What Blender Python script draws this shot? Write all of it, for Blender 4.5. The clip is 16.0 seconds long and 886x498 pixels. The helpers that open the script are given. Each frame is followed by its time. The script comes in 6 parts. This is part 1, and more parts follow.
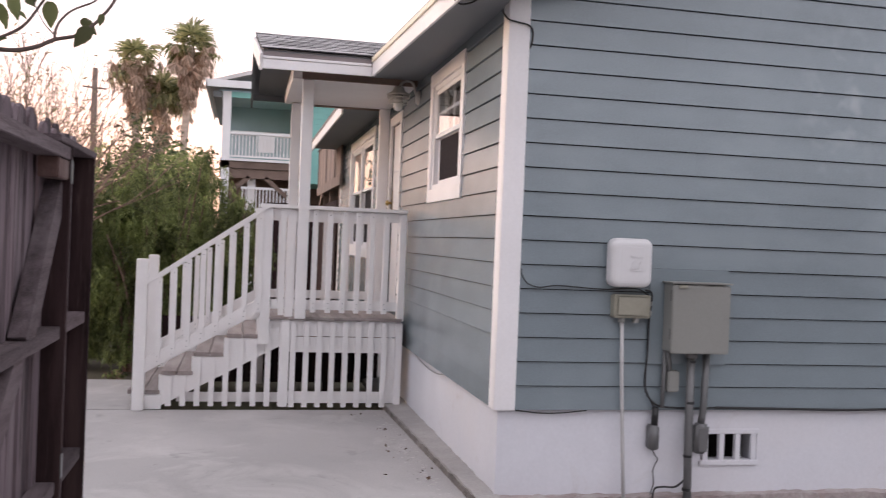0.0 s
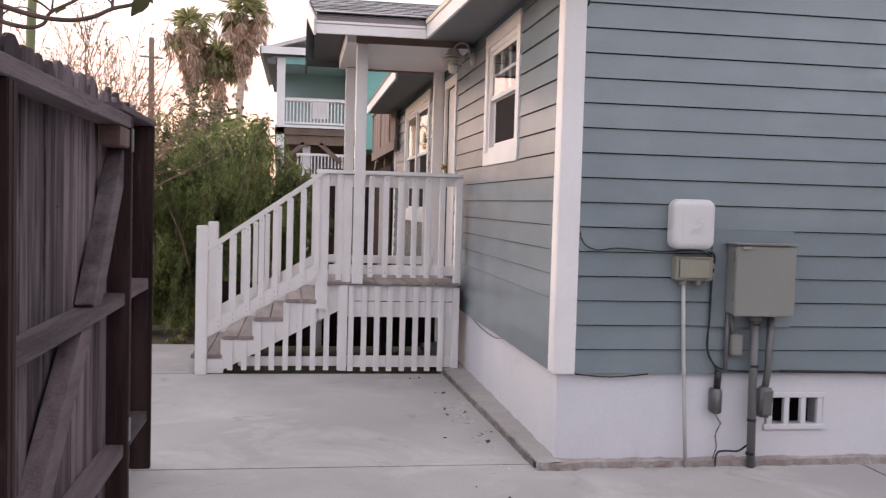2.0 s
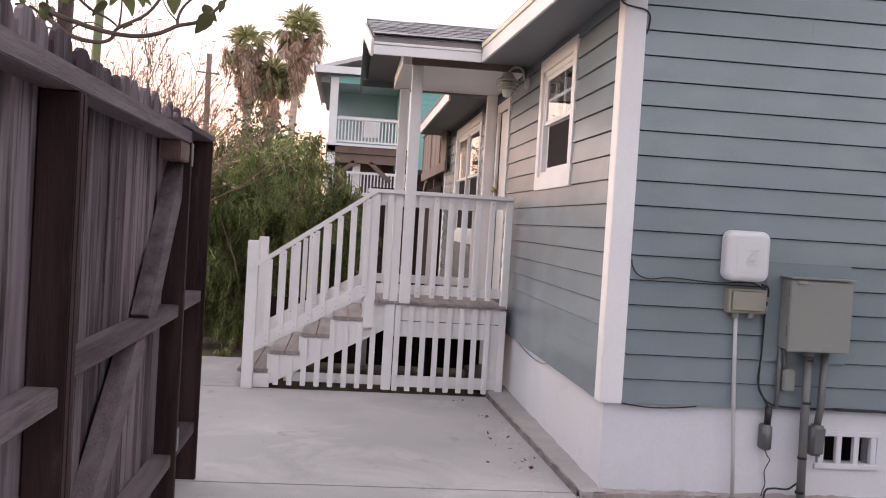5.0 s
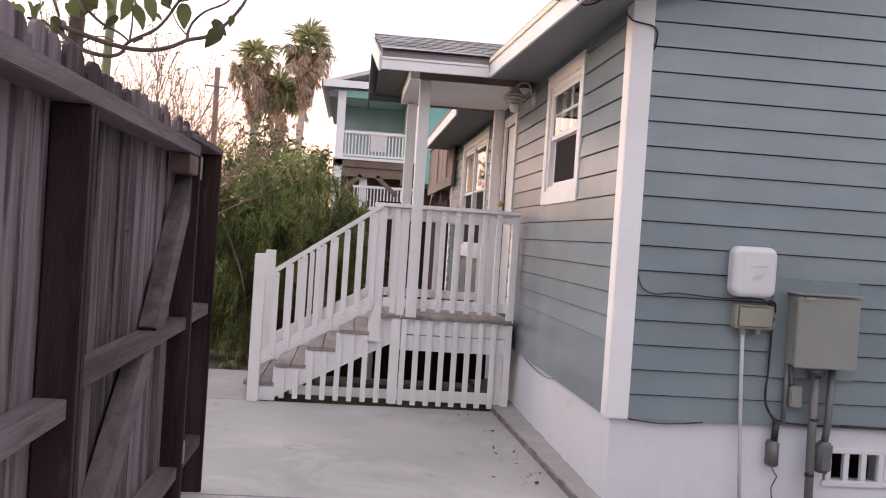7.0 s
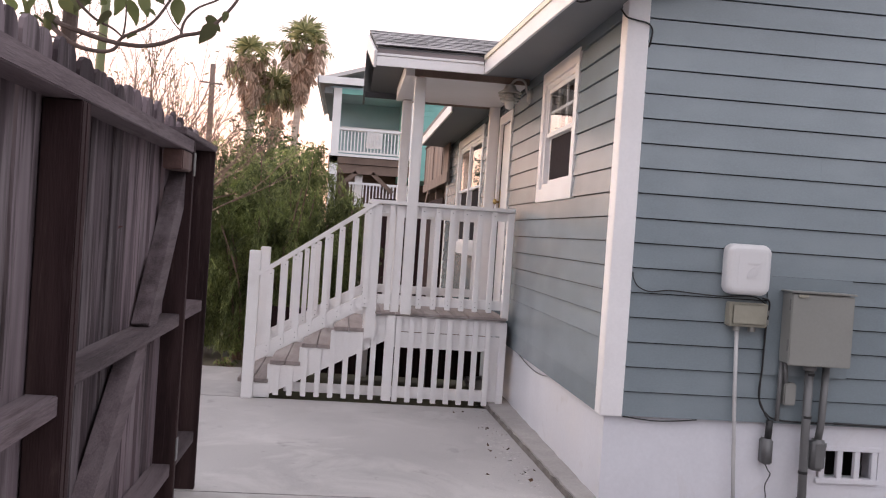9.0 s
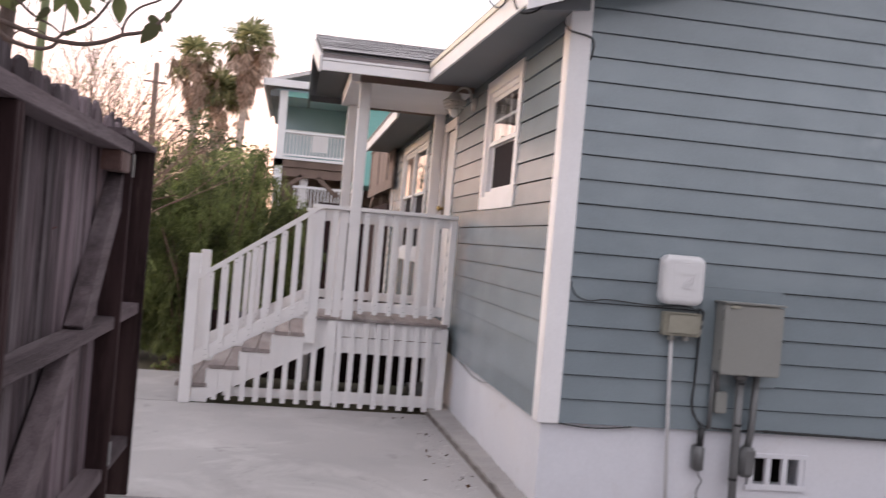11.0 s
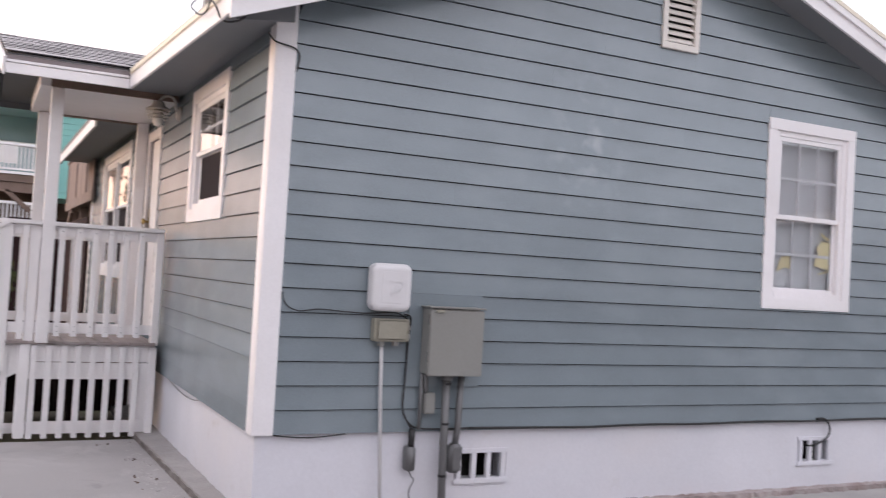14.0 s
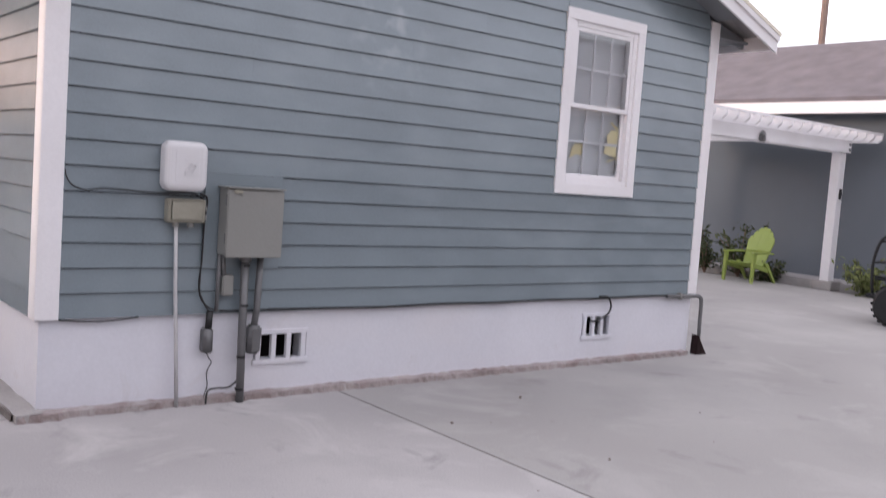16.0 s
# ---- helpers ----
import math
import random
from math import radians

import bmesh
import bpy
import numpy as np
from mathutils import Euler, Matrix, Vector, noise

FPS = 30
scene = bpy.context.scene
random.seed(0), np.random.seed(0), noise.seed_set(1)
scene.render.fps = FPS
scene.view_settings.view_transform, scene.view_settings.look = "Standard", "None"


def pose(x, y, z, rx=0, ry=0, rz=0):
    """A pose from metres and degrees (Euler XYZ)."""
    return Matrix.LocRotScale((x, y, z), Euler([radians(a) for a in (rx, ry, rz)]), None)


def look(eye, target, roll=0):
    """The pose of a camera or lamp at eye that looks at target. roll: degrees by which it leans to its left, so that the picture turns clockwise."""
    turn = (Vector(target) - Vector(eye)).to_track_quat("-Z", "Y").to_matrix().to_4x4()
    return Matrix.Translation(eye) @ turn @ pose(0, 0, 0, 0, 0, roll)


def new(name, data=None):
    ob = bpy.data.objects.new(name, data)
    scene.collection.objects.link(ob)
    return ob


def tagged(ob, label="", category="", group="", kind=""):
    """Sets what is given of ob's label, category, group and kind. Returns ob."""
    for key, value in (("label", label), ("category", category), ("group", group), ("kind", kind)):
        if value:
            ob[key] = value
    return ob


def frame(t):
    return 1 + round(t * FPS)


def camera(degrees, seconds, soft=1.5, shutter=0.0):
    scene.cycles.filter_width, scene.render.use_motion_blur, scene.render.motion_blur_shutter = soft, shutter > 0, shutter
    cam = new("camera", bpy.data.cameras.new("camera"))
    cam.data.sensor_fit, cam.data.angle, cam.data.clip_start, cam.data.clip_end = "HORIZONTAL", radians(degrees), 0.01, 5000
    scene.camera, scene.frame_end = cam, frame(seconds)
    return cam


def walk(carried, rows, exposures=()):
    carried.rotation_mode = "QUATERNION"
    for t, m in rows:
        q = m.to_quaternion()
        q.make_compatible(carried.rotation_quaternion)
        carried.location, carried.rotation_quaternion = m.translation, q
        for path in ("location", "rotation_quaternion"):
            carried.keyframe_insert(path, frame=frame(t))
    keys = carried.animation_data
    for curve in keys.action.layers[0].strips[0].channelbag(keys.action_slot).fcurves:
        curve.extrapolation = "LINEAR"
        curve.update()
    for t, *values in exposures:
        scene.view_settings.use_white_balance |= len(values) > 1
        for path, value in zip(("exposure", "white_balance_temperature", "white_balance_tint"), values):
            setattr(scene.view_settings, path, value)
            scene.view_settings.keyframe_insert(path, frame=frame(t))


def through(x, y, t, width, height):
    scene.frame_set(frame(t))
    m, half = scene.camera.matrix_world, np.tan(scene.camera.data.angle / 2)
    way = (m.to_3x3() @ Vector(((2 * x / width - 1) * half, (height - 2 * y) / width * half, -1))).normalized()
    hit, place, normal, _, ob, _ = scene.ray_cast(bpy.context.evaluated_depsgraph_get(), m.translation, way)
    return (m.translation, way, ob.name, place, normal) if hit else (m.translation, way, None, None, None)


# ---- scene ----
cam = camera(51.0, 16.0, soft=1.1, shutter=0.8)
PATH = [
    (0, (-1.613, -5.686, 1.648), (-1.192, -3.73, 1.633), 2.3),
    (0.5, (-1.619, -5.675, 1.641), (-1.256, -3.709, 1.619), 2.1),
    (1, (-1.615, -5.668, 1.64), (-1.274, -3.697, 1.599), 2.2),
    (1.5, (-1.618, -5.651, 1.639), (-1.274, -3.682, 1.564), 2.6),
    (2, (-1.626, -5.647, 1.644), (-1.318, -3.673, 1.548), 1.6),
    (2.5, (-1.642, -5.645, 1.639), (-1.393, -3.663, 1.54), 2.5),
    (3, (-1.645, -5.643, 1.642), (-1.425, -3.657, 1.551), 2.3),
    (3.5, (-1.649, -5.644, 1.645), (-1.44, -3.656, 1.572), 3.7),
    (6, (-1.661, -5.649, 1.651), (-1.452, -3.66, 1.609), 3.3),
    (6.5, (-1.66, -5.658, 1.649), (-1.458, -3.668, 1.619), 3.4),
    (7, (-1.666, -5.656, 1.65), (-1.47, -3.665, 1.625), 3.8),
    (7.5, (-1.67, -5.646, 1.653), (-1.48, -3.656, 1.63), 4.2),
    (8, (-1.668, -5.647, 1.649), (-1.48, -3.656, 1.626), 4.2),
    (10.5, (-1.64, -5.664, 1.652), (-1.369, -3.683, 1.611), 4.2),
    (11, (-1.636, -5.679, 1.657), (-1.315, -3.705, 1.648), 4.9),
    (11.5, (-1.622, -5.697, 1.651), (-1.163, -3.75, 1.672), 5.4),
    (12, (-1.616, -5.683, 1.645), (-1.044, -3.767, 1.677), 5.7),
    (12.5, (-1.603, -5.686, 1.644), (-0.889, -3.818, 1.687), 6.0),
    (13, (-1.614, -5.702, 1.653), (-0.819, -3.868, 1.707), 3.5),
    (13.5, (-1.613, -5.709, 1.655), (-0.781, -3.891, 1.72), 3.5),
    (14, (-1.604, -5.707, 1.651), (-0.712, -3.918, 1.711), 3.3),
    (14.5, (-1.594, -5.725, 1.646), (-0.605, -3.987, 1.685), 3.2),
    (15, (-1.584, -5.725, 1.646), (-0.48, -4.058, 1.652), 3.5),
    (15.5, (-1.557, -5.734, 1.633), (-0.344, -4.145, 1.565), 3.9),
    (16, (-1.547, -5.725, 1.611), (-0.302, -4.168, 1.457), 4.1),
]
walk(cam, [(t, look(eye, target, roll)) for t, eye, target, roll in PATH], [(0.0, 0.57, 6500, 10), (8.0, 0.61, 6530, 10), (10.5, 0.55, 6500, 10), (11.5, 0.55, 6500, 10), (12.5, 0.70, 6470, 10), (14.5, 0.78, 6400, 10), (16.0, 0.62, 6360, 11)])

# ---- place ----
# ---------------------------------------------------------------- sky and light
world = bpy.data.worlds.new("dusk_sky")
scene.world = world
world.use_nodes = True
wn = world.node_tree.nodes
sky = wn.new("ShaderNodeTexSky")
sky.sky_type, sky.sun_disc = "NISHITA", False
sky.sun_elevation, sky.sun_rotation = radians(8), radians(-68)
sky.air_density, sky.dust_density, sky.ozone_density = 1.0, 2.0, 1.5
wn["Background"].inputs[1].default_value = 0.06
world.node_tree.links.new(sky.outputs[0], wn["Background"].inputs[0])
# thin high cloud that scatters the dusk light evenly
cloud, both = wn.new("ShaderNodeBackground"), wn.new("ShaderNodeAddShader")
wl = world.node_tree.links
where, toward, lift = wn.new("ShaderNodeTexCoord"), wn.new("ShaderNodeVectorMath"), wn.new("ShaderNodeSeparateXYZ")
toward.operation = "DOT_PRODUCT"
toward.inputs[1].default_value = (-0.80, 0.60, 0.0)
wl.new(where.outputs["Generated"], toward.inputs[0])
wl.new(where.outputs["Generated"], lift.inputs[0])
side, height, glow = wn.new("ShaderNodeMapRange"), wn.new("ShaderNodeMapRange"), wn.new("ShaderNodeMath")
side.inputs[1].default_value, side.inputs[2].default_value, side.interpolation_type = -0.2, 0.75, "SMOOTHSTEP"
height.inputs[1].default_value, height.inputs[2].default_value, height.interpolation_type = 0.30, -0.02, "SMOOTHSTEP"
wl.new(toward.outputs["Value"], side.inputs[0])
wl.new(lift.outputs["Z"], height.inputs[0])
glow.operation = "MULTIPLY"
wl.new(side.outputs[0], glow.inputs[0])
wl.new(height.outputs[0], glow.inputs[1])
tone = wn.new("ShaderNodeMix")
tone.data_type = "RGBA"
tone.inputs[6].default_value, tone.inputs[7].default_value = (1.0, 0.94, 1.0, 1), (2.05, 1.08, 0.76, 1)
wl.new(glow.outputs[0], tone.inputs[0])
wl.new(tone.outputs[2], cloud.inputs[0])
cloud.inputs[1].default_value = 0.92
world.node_tree.links.new(wn["Background"].outputs[0], both.inputs[0])
world.node_tree.links.new(cloud.outputs[0], both.inputs[1])
world.node_tree.links.new(both.outputs[0], wn["World Output"].inputs[0])
sun = new("sun", bpy.data.lights.new("sun", "SUN"))
sun.data.energy, sun.data.angle, sun.data.color = 0.62, radians(26), (1.0, 0.86, 0.83)
sun.matrix_basis = look((-20, 8, 3.3), (0, 0, 0))


# ---------------------------------------------------------------- materials
def material(name, color, rough=0.6, metal=0.0, vary=0.12, scale=6.0, stretch=(1, 1, 1), bump=0.1, fine=60.0, spec=0.5, per=0.0, tint=None, amount=0.0, big=0.7, blot=None):
    """Paint, wood, concrete: two scales of noise in colour, fine relief, and a change from piece to piece."""
    m = bpy.data.materials.new(name)
    m.use_nodes = True
    n, l = m.node_tree.nodes, m.node_tree.links
    p = n["Principled BSDF"]
    p.inputs["Metallic"].default_value, p.inputs["Specular IOR Level"].default_value = metal, spec
    co, mp = n.new("ShaderNodeTexCoord"), n.new("ShaderNodeMapping")
    mp.inputs["Scale"].default_value = stretch
    l.new(co.outputs["Object"], mp.inputs["Vector"])
    a, b = n.new("ShaderNodeTexNoise"), n.new("ShaderNodeTexNoise")
    a.inputs["Scale"].default_value, a.inputs["Detail"].default_value = scale * big, 5
    b.inputs["Scale"].default_value, b.inputs["Detail"].default_value = fine, 4
    for t in (a, b):
        l.new(mp.outputs[0], t.inputs["Vector"])
    mix = n.new("ShaderNodeMath")
    mix.operation = "MULTIPLY_ADD"
    mix.inputs[1].default_value = 0.6
    l.new(a.outputs[0], mix.inputs[0])
    sb = n.new("ShaderNodeMath")
    sb.operation = "MULTIPLY"
    sb.inputs[1].default_value = 0.4
    l.new(b.outputs[0], sb.inputs[0])
    l.new(sb.outputs[0], mix.inputs[2])
    val = mix.outputs[0]
    if per:
        oi = n.new("ShaderNodeObjectInfo")
        pr = n.new("ShaderNodeMath")
        pr.operation = "MULTIPLY_ADD"
        pr.inputs[1].default_value = per
        l.new(oi.outputs["Random"], pr.inputs[0])
        l.new(val, pr.inputs[2])
        sh = n.new("ShaderNodeMath")
        sh.operation = "SUBTRACT"
        sh.inputs[1].default_value = per / 2
        l.new(pr.outputs[0], sh.inputs[0])
        val = sh.outputs[0]
    ramp = n.new("ShaderNodeValToRGB")
    e = ramp.color_ramp.elements
    e[0].position, e[1].position = 0.3, 0.7
    e[0].color = (*[c * (1 - vary) for c in color], 1)
    e[1].color = (*[min(1, c * (1 + vary)) for c in color], 1)
    l.new(val, ramp.inputs[0])
    out = ramp.outputs[0]
    if tint:
        c = n.new("ShaderNodeTexNoise")
        c.inputs["Scale"].default_value, c.inputs["Detail"].default_value = scale * 0.35, 6
        l.new(mp.outputs[0], c.inputs["Vector"])
        r2 = n.new("ShaderNodeValToRGB")
        r2.color_ramp.elements[0].position, r2.color_ramp.elements[1].position = 0.5, 0.68
        l.new(c.outputs[0], r2.inputs[0])
        k = n.new("ShaderNodeMath")
        k.operation = "MULTIPLY"
        k.inputs[1].default_value = amount
        l.new(r2.outputs[0], k.inputs[0])
        mx = n.new("ShaderNodeMix")
        mx.data_type = "RGBA"
        l.new(k.outputs[0], mx.inputs[0])
        l.new(out, mx.inputs[6])
        mx.inputs[7].default_value = (*tint, 1)
        out = mx.outputs[2]
    if blot:
        for tone, size, lo_, hi_, much in blot:
            c = n.new("ShaderNodeTexNoise")
            c.inputs["Scale"].default_value, c.inputs["Detail"].default_value, c.inputs["Roughness"].default_value, c.inputs["Distortion"].default_value = size, 9, 0.65, 0.6
            l.new(mp.outputs[0], c.inputs["Vector"])
            r2 = n.new("ShaderNodeMapRange")
            for q, v in ((1, lo_), (2, hi_), (3, 0.0), (4, much)):
                r2.inputs[q].default_value = v
            l.new(c.outputs[0], r2.inputs[0])
            mx = n.new("ShaderNodeMix")
            mx.data_type = "RGBA"
            l.new(r2.outputs[0], mx.inputs[0])
            l.new(out, mx.inputs[6])
            mx.inputs[7].default_value = (*tone, 1)
            out = mx.outputs[2]
    l.new(out, p.inputs["Base Color"])
    rr = n.new("ShaderNodeMapRange")
    rr.inputs["To Min"].default_value, rr.inputs["To Max"].default_value = max(0.02, rough - 0.08), min(1, rough + 0.08)
    l.new(b.outputs[0], rr.inputs[0])
    l.new(rr.outputs[0], p.inputs["Roughness"])
    if bump:
        bp = n.new("ShaderNodeBump")
        bp.inputs["Strength"].default_value, bp.inputs["Distance"].default_value = bump, 0.01
        l.new(mix.outputs[0], bp.inputs["Height"])
        l.new(bp.outputs[0], p.inputs["Normal"])
    return m


def glass(name, color=(0.9, 0.93, 0.95), rough=0.02):
    m = bpy.data.materials.new(name)
    m.use_nodes = True
    p = m.node_tree.nodes["Principled BSDF"]
    p.inputs["Base Color"].default_value = (*color, 1)
    p.inputs["Roughness"].default_value = rough
    p.inputs["Transmission Weight"].default_value = 1.0
    p.inputs["IOR"].default_value = 1.5
    return m


SIDING = material("blue_grey_paint", (0.204, 0.245, 0.271), 0.23, spec=0.72, vary=0.12, scale=2.2, stretch=(1, 1, 2), bump=0.05, fine=70, per=0.10, tint=(0.27, 0.31, 0.335), amount=0.4)
# pale touched-up smears on the gable, soft at their edges
pn, pl = SIDING.node_tree.nodes, SIDING.node_tree.links
place, area, rub, spots, cover, repaint = pn.new("ShaderNodeTexCoord"), pn.new("ShaderNodeMapping"), pn.new("ShaderNodeTexGradient"), pn.new("ShaderNodeTexNoise"), pn.new("ShaderNodeMapRange"), pn.new("ShaderNodeMix")
area.vector_type = "TEXTURE"
area.inputs["Location"].default_value, area.inputs["Scale"].default_value = (2.36, 0, 2.72), (0.62, 5, 0.95)
rub.gradient_type = "QUADRATIC_SPHERE"
spots.inputs["Scale"].default_value, spots.inputs["Detail"].default_value = 5.5, 2
smear = pn.new("ShaderNodeMath")
smear.operation = "MULTIPLY"
for q, v in ((1, 0.5), (2, 0.68), (3, 0.0), (4, 1.0)):
    cover.inputs[q].default_value = v
repaint.data_type = "RGBA"
repaint.inputs[7].default_value = (0.325, 0.365, 0.392, 1)
skin = pn["Principled BSDF"].inputs["Base Color"]
pl.new(place.outputs["Object"], area.inputs["Vector"])
pl.new(area.outputs[0], rub.inputs["Vector"])
pl.new(place.outputs["Object"], spots.inputs["Vector"])
pl.new(spots.outputs[0], cover.inputs[0])
pl.new(cover.outputs[0], smear.inputs[0])
pl.new(rub.outputs["Fac"], smear.inputs[1])
pl.new(smear.outputs[0], repaint.inputs[0])
pl.new(skin.links[0].from_socket, repaint.inputs[6])
pl.new(repaint.outputs[2], skin)
PAPER = material("wall_sheathing", (0.02, 0.023, 0.026), 0.9, bump=0)
WHITE = material("white_paint", (0.83, 0.81, 0.82), 0.5, vary=0.05, scale=4, bump=0.06, per=0.05, tint=(0.6, 0.57, 0.56), amount=0.3)
WEATHERED_WHITE = material("worn_white_paint", (0.86, 0.84, 0.84), 0.55, vary=0.06, scale=7, bump=0.15, fine=90, per=0.08, tint=(0.62, 0.58, 0.56), amount=0.18)
MASONRY = material("white_masonry_paint", (0.695, 0.695, 0.74), 0.75, vary=0.06, scale=3, bump=0.16, fine=45, tint=(0.62, 0.58, 0.57), amount=0.25, blot=(((0.52, 0.48, 0.46), 3.0, 0.62, 0.78, 0.5),))
CONCRETE = material("concrete", (0.42, 0.40, 0.395), 0.85, vary=0.22, scale=1.7, bump=0.3, fine=90, tint=(0.29, 0.275, 0.27), amount=0.7, blot=(((0.52, 0.50, 0.49), 1.1, 0.52, 0.66, 0.7), ((0.22, 0.205, 0.20), 2.3, 0.60, 0.72, 0.6), ((0.20, 0.18, 0.17), 9.0, 0.64, 0.74, 0.5)))
# a darker tone of the concrete, for the slab east of x = 2.1
EAST_SLAB = material("darker_concrete", (0.365, 0.35, 0.338), 0.85, vary=0.2, scale=1.3, bump=0.3, fine=90, tint=(0.27, 0.255, 0.245), amount=0.6, blot=(((0.44, 0.42, 0.41), 1.0, 0.54, 0.68, 0.6), ((0.20, 0.185, 0.18), 1.7, 0.60, 0.74, 0.6), ((0.17, 0.155, 0.15), 6.0, 0.65, 0.75, 0.5)))
CURB = material("old_concrete", (0.37, 0.35, 0.34), 0.9, vary=0.2, scale=5, bump=0.4, fine=50, tint=(0.27, 0.24, 0.225), amount=0.5)
BROWN_CURB = material("stained_concrete", (0.37, 0.32, 0.31), 0.9, vary=0.35, scale=7, bump=0.7, fine=50, tint=(0.17, 0.11, 0.10), amount=0.8, blot=(((0.45, 0.42, 0.41), 5.0, 0.54, 0.64, 0.8),))
DIRT = material("packed_grit", (0.17, 0.15, 0.14), 0.95, vary=0.5, scale=12, bump=0.9, fine=70, tint=(0.24, 0.22, 0.21), amount=0.8)
# mauve-brown holds the shadow of the overhanging shingles
EDGE_STRIP = material("shaded_edge_metal", (0.24, 0.20, 0.205), 0.5, vary=0.1, scale=6, bump=0.05)
# near black for shingle sides, painting in the shade between courses
SHADED_EDGE = material("shaded_shingle_edge", (0.05, 0.045, 0.05), 0.95, vary=0.3, scale=20, bump=0.2)
DRIP = material("cream_metal_edge", (0.74, 0.68, 0.55), 0.45, vary=0.05, scale=4, bump=0.02)
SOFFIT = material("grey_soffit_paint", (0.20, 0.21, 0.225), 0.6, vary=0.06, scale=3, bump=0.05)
# darker copy of the soffit grey, with the shade under the porch roof painted in
SHADE_SOFFIT = material("shaded_grey_soffit", (0.12, 0.125, 0.135), 0.7, vary=0.06, scale=3, bump=0.05)
SHINGLE = material("grey_asphalt_shingle", (0.30, 0.285, 0.285), 0.9, vary=0.3, scale=9, stretch=(0.5, 2, 1), bump=0.5, fine=160, per=0.45)
FENCE = material("weathered_cedar", (0.125, 0.097, 0.107), 0.85, spec=0.15, vary=0.6, scale=3, stretch=(4, 4, 0.3), bump=0.8, fine=9, per=0.6, tint=(0.25, 0.22, 0.228), amount=0.5, blot=(((0.028, 0.018, 0.02), 2.4, 0.50, 0.62, 0.75), ((0.27, 0.235, 0.245), 5.0, 0.58, 0.70, 0.6)))
FENCE_DARK = material("dark_brown_cedar", (0.030, 0.017, 0.018), 0.85, spec=0.15, vary=0.5, scale=3, stretch=(6, 6, 0.5), bump=0.5, fine=30, per=0.3, tint=(0.08, 0.052, 0.048), amount=0.5, blot=(((0.11, 0.075, 0.07), 4.0, 0.58, 0.72, 0.5),))
FENCE_RAIL = material("weathered_cedar_rail", (0.122, 0.096, 0.103), 0.85, spec=0.15, vary=0.5, scale=3, stretch=(6, 0.5, 6), bump=0.6, fine=30, per=0.3, tint=(0.18, 0.152, 0.16), amount=0.5, blot=(((0.07, 0.05, 0.05), 3.0, 0.55, 0.68, 0.6),))
END_GRAIN = material("reddish_cut_wood", (0.11, 0.062, 0.055), 0.85, vary=0.4, scale=10, bump=0.5, tint=(0.17, 0.13, 0.125), amount=0.6)
GREEN_BARK = material("smooth_green_bark", (0.19, 0.21, 0.10), 0.7, vary=0.25, scale=4, stretch=(1, 1, 3), bump=0.2, tint=(0.14, 0.11, 0.07), amount=0.5)
TREAD = material("worn_deck_board", (0.30, 0.255, 0.245), 0.85, vary=0.3, scale=4, stretch=(4, 0.6, 4), bump=0.4, fine=40, per=0.3, tint=(0.42, 0.385, 0.375), amount=0.5)
# for the added light-blocking walls
CLOSING = material("dull_brown_wall", (0.16, 0.145, 0.14), 0.9, vary=0.3, scale=0.6, bump=0.2)
SOIL = material("leaf_litter_soil", (0.10, 0.085, 0.06), 0.95, vary=0.4, scale=2, bump=0.8, fine=40, tint=(0.08, 0.10, 0.04), amount=0.6)
GLASS = glass("window_glass")
# near black, so the darkness of unlit rooms lies in the colour
DARK_ROOM = material("unlit_room_dark", (0.05, 0.045, 0.045), 0.9, bump=0)


# ---------------------------------------------------------------- helpers of this scene
def whole(ob):
    m = ob.matrix_parent_inverse @ ob.matrix_basis
    return whole(ob.parent) @ m if ob.parent else ob.matrix_basis.copy()


def mesh_of(name, bm, mat, smooth=False):
    bmesh.ops.recalc_face_normals(bm, faces=bm.faces)
    me = bpy.data.meshes.new(name)
    bm.to_mesh(me)
    bm.free()
    me.materials.append(mat)
    if smooth:
        for f in me.polygons:
            f.use_smooth = True
    return me


def part(name, bm, mat, parent, label="", smooth=False):
    """One mesh, drawn in world coordinates, under a thing or a part."""
    ob = new(name, bm if isinstance(bm, bpy.types.Mesh) else mesh_of(name, bm, mat, smooth))
    ob.parent = parent
    ob.matrix_parent_inverse = whole(parent).inverted()
    return tagged(ob, label)


def piece(name, me, parent, at):
    """A small piece on shared mesh data, set at a place."""
    ob = new(name, me)
    ob.parent = parent
    ob.matrix_parent_inverse = whole(parent).inverted()
    ob.matrix_basis = at
    return ob


def thing(name, at, label, category, group="", kind=""):
    ob = new(name)
    ob.matrix_basis = Matrix.Translation(at)
    ob.empty_display_size = 0.1
    return tagged(ob, label, category, group, kind)


def solid(name, bm, mat, label, category, group="", kind="", smooth=False):
    return tagged(new(name, mesh_of(name, bm, mat, smooth)), label, category, group, kind)


def block(bm, x0, x1, y0, y1, z0, z1, bevel=0.0, turn=None, seg=2):
    """A box between two corners, its edges rounded."""
    t = bmesh.new()
    bmesh.ops.create_cube(t, size=1)
    bmesh.ops.scale(t, vec=(x1 - x0, y1 - y0, z1 - z0), verts=t.verts)
    if bevel:
        bmesh.ops.bevel(t, geom=t.edges[:], offset=bevel, segments=seg, affect="EDGES")
    bmesh.ops.translate(t, vec=((x0 + x1) / 2, (y0 + y1) / 2, (z0 + z1) / 2), verts=t.verts)
    if turn:
        bmesh.ops.transform(t, matrix=turn, verts=t.verts)
    return join(bm, t)


def join(bm, t):
    me = bpy.data.meshes.new("scrap")
    t.to_mesh(me)
    t.free()
    bm.from_mesh(me)
    bpy.data.meshes.remove(me)
    return bm


def box(*a, **k):
    return block(bmesh.new(), *a, **k)


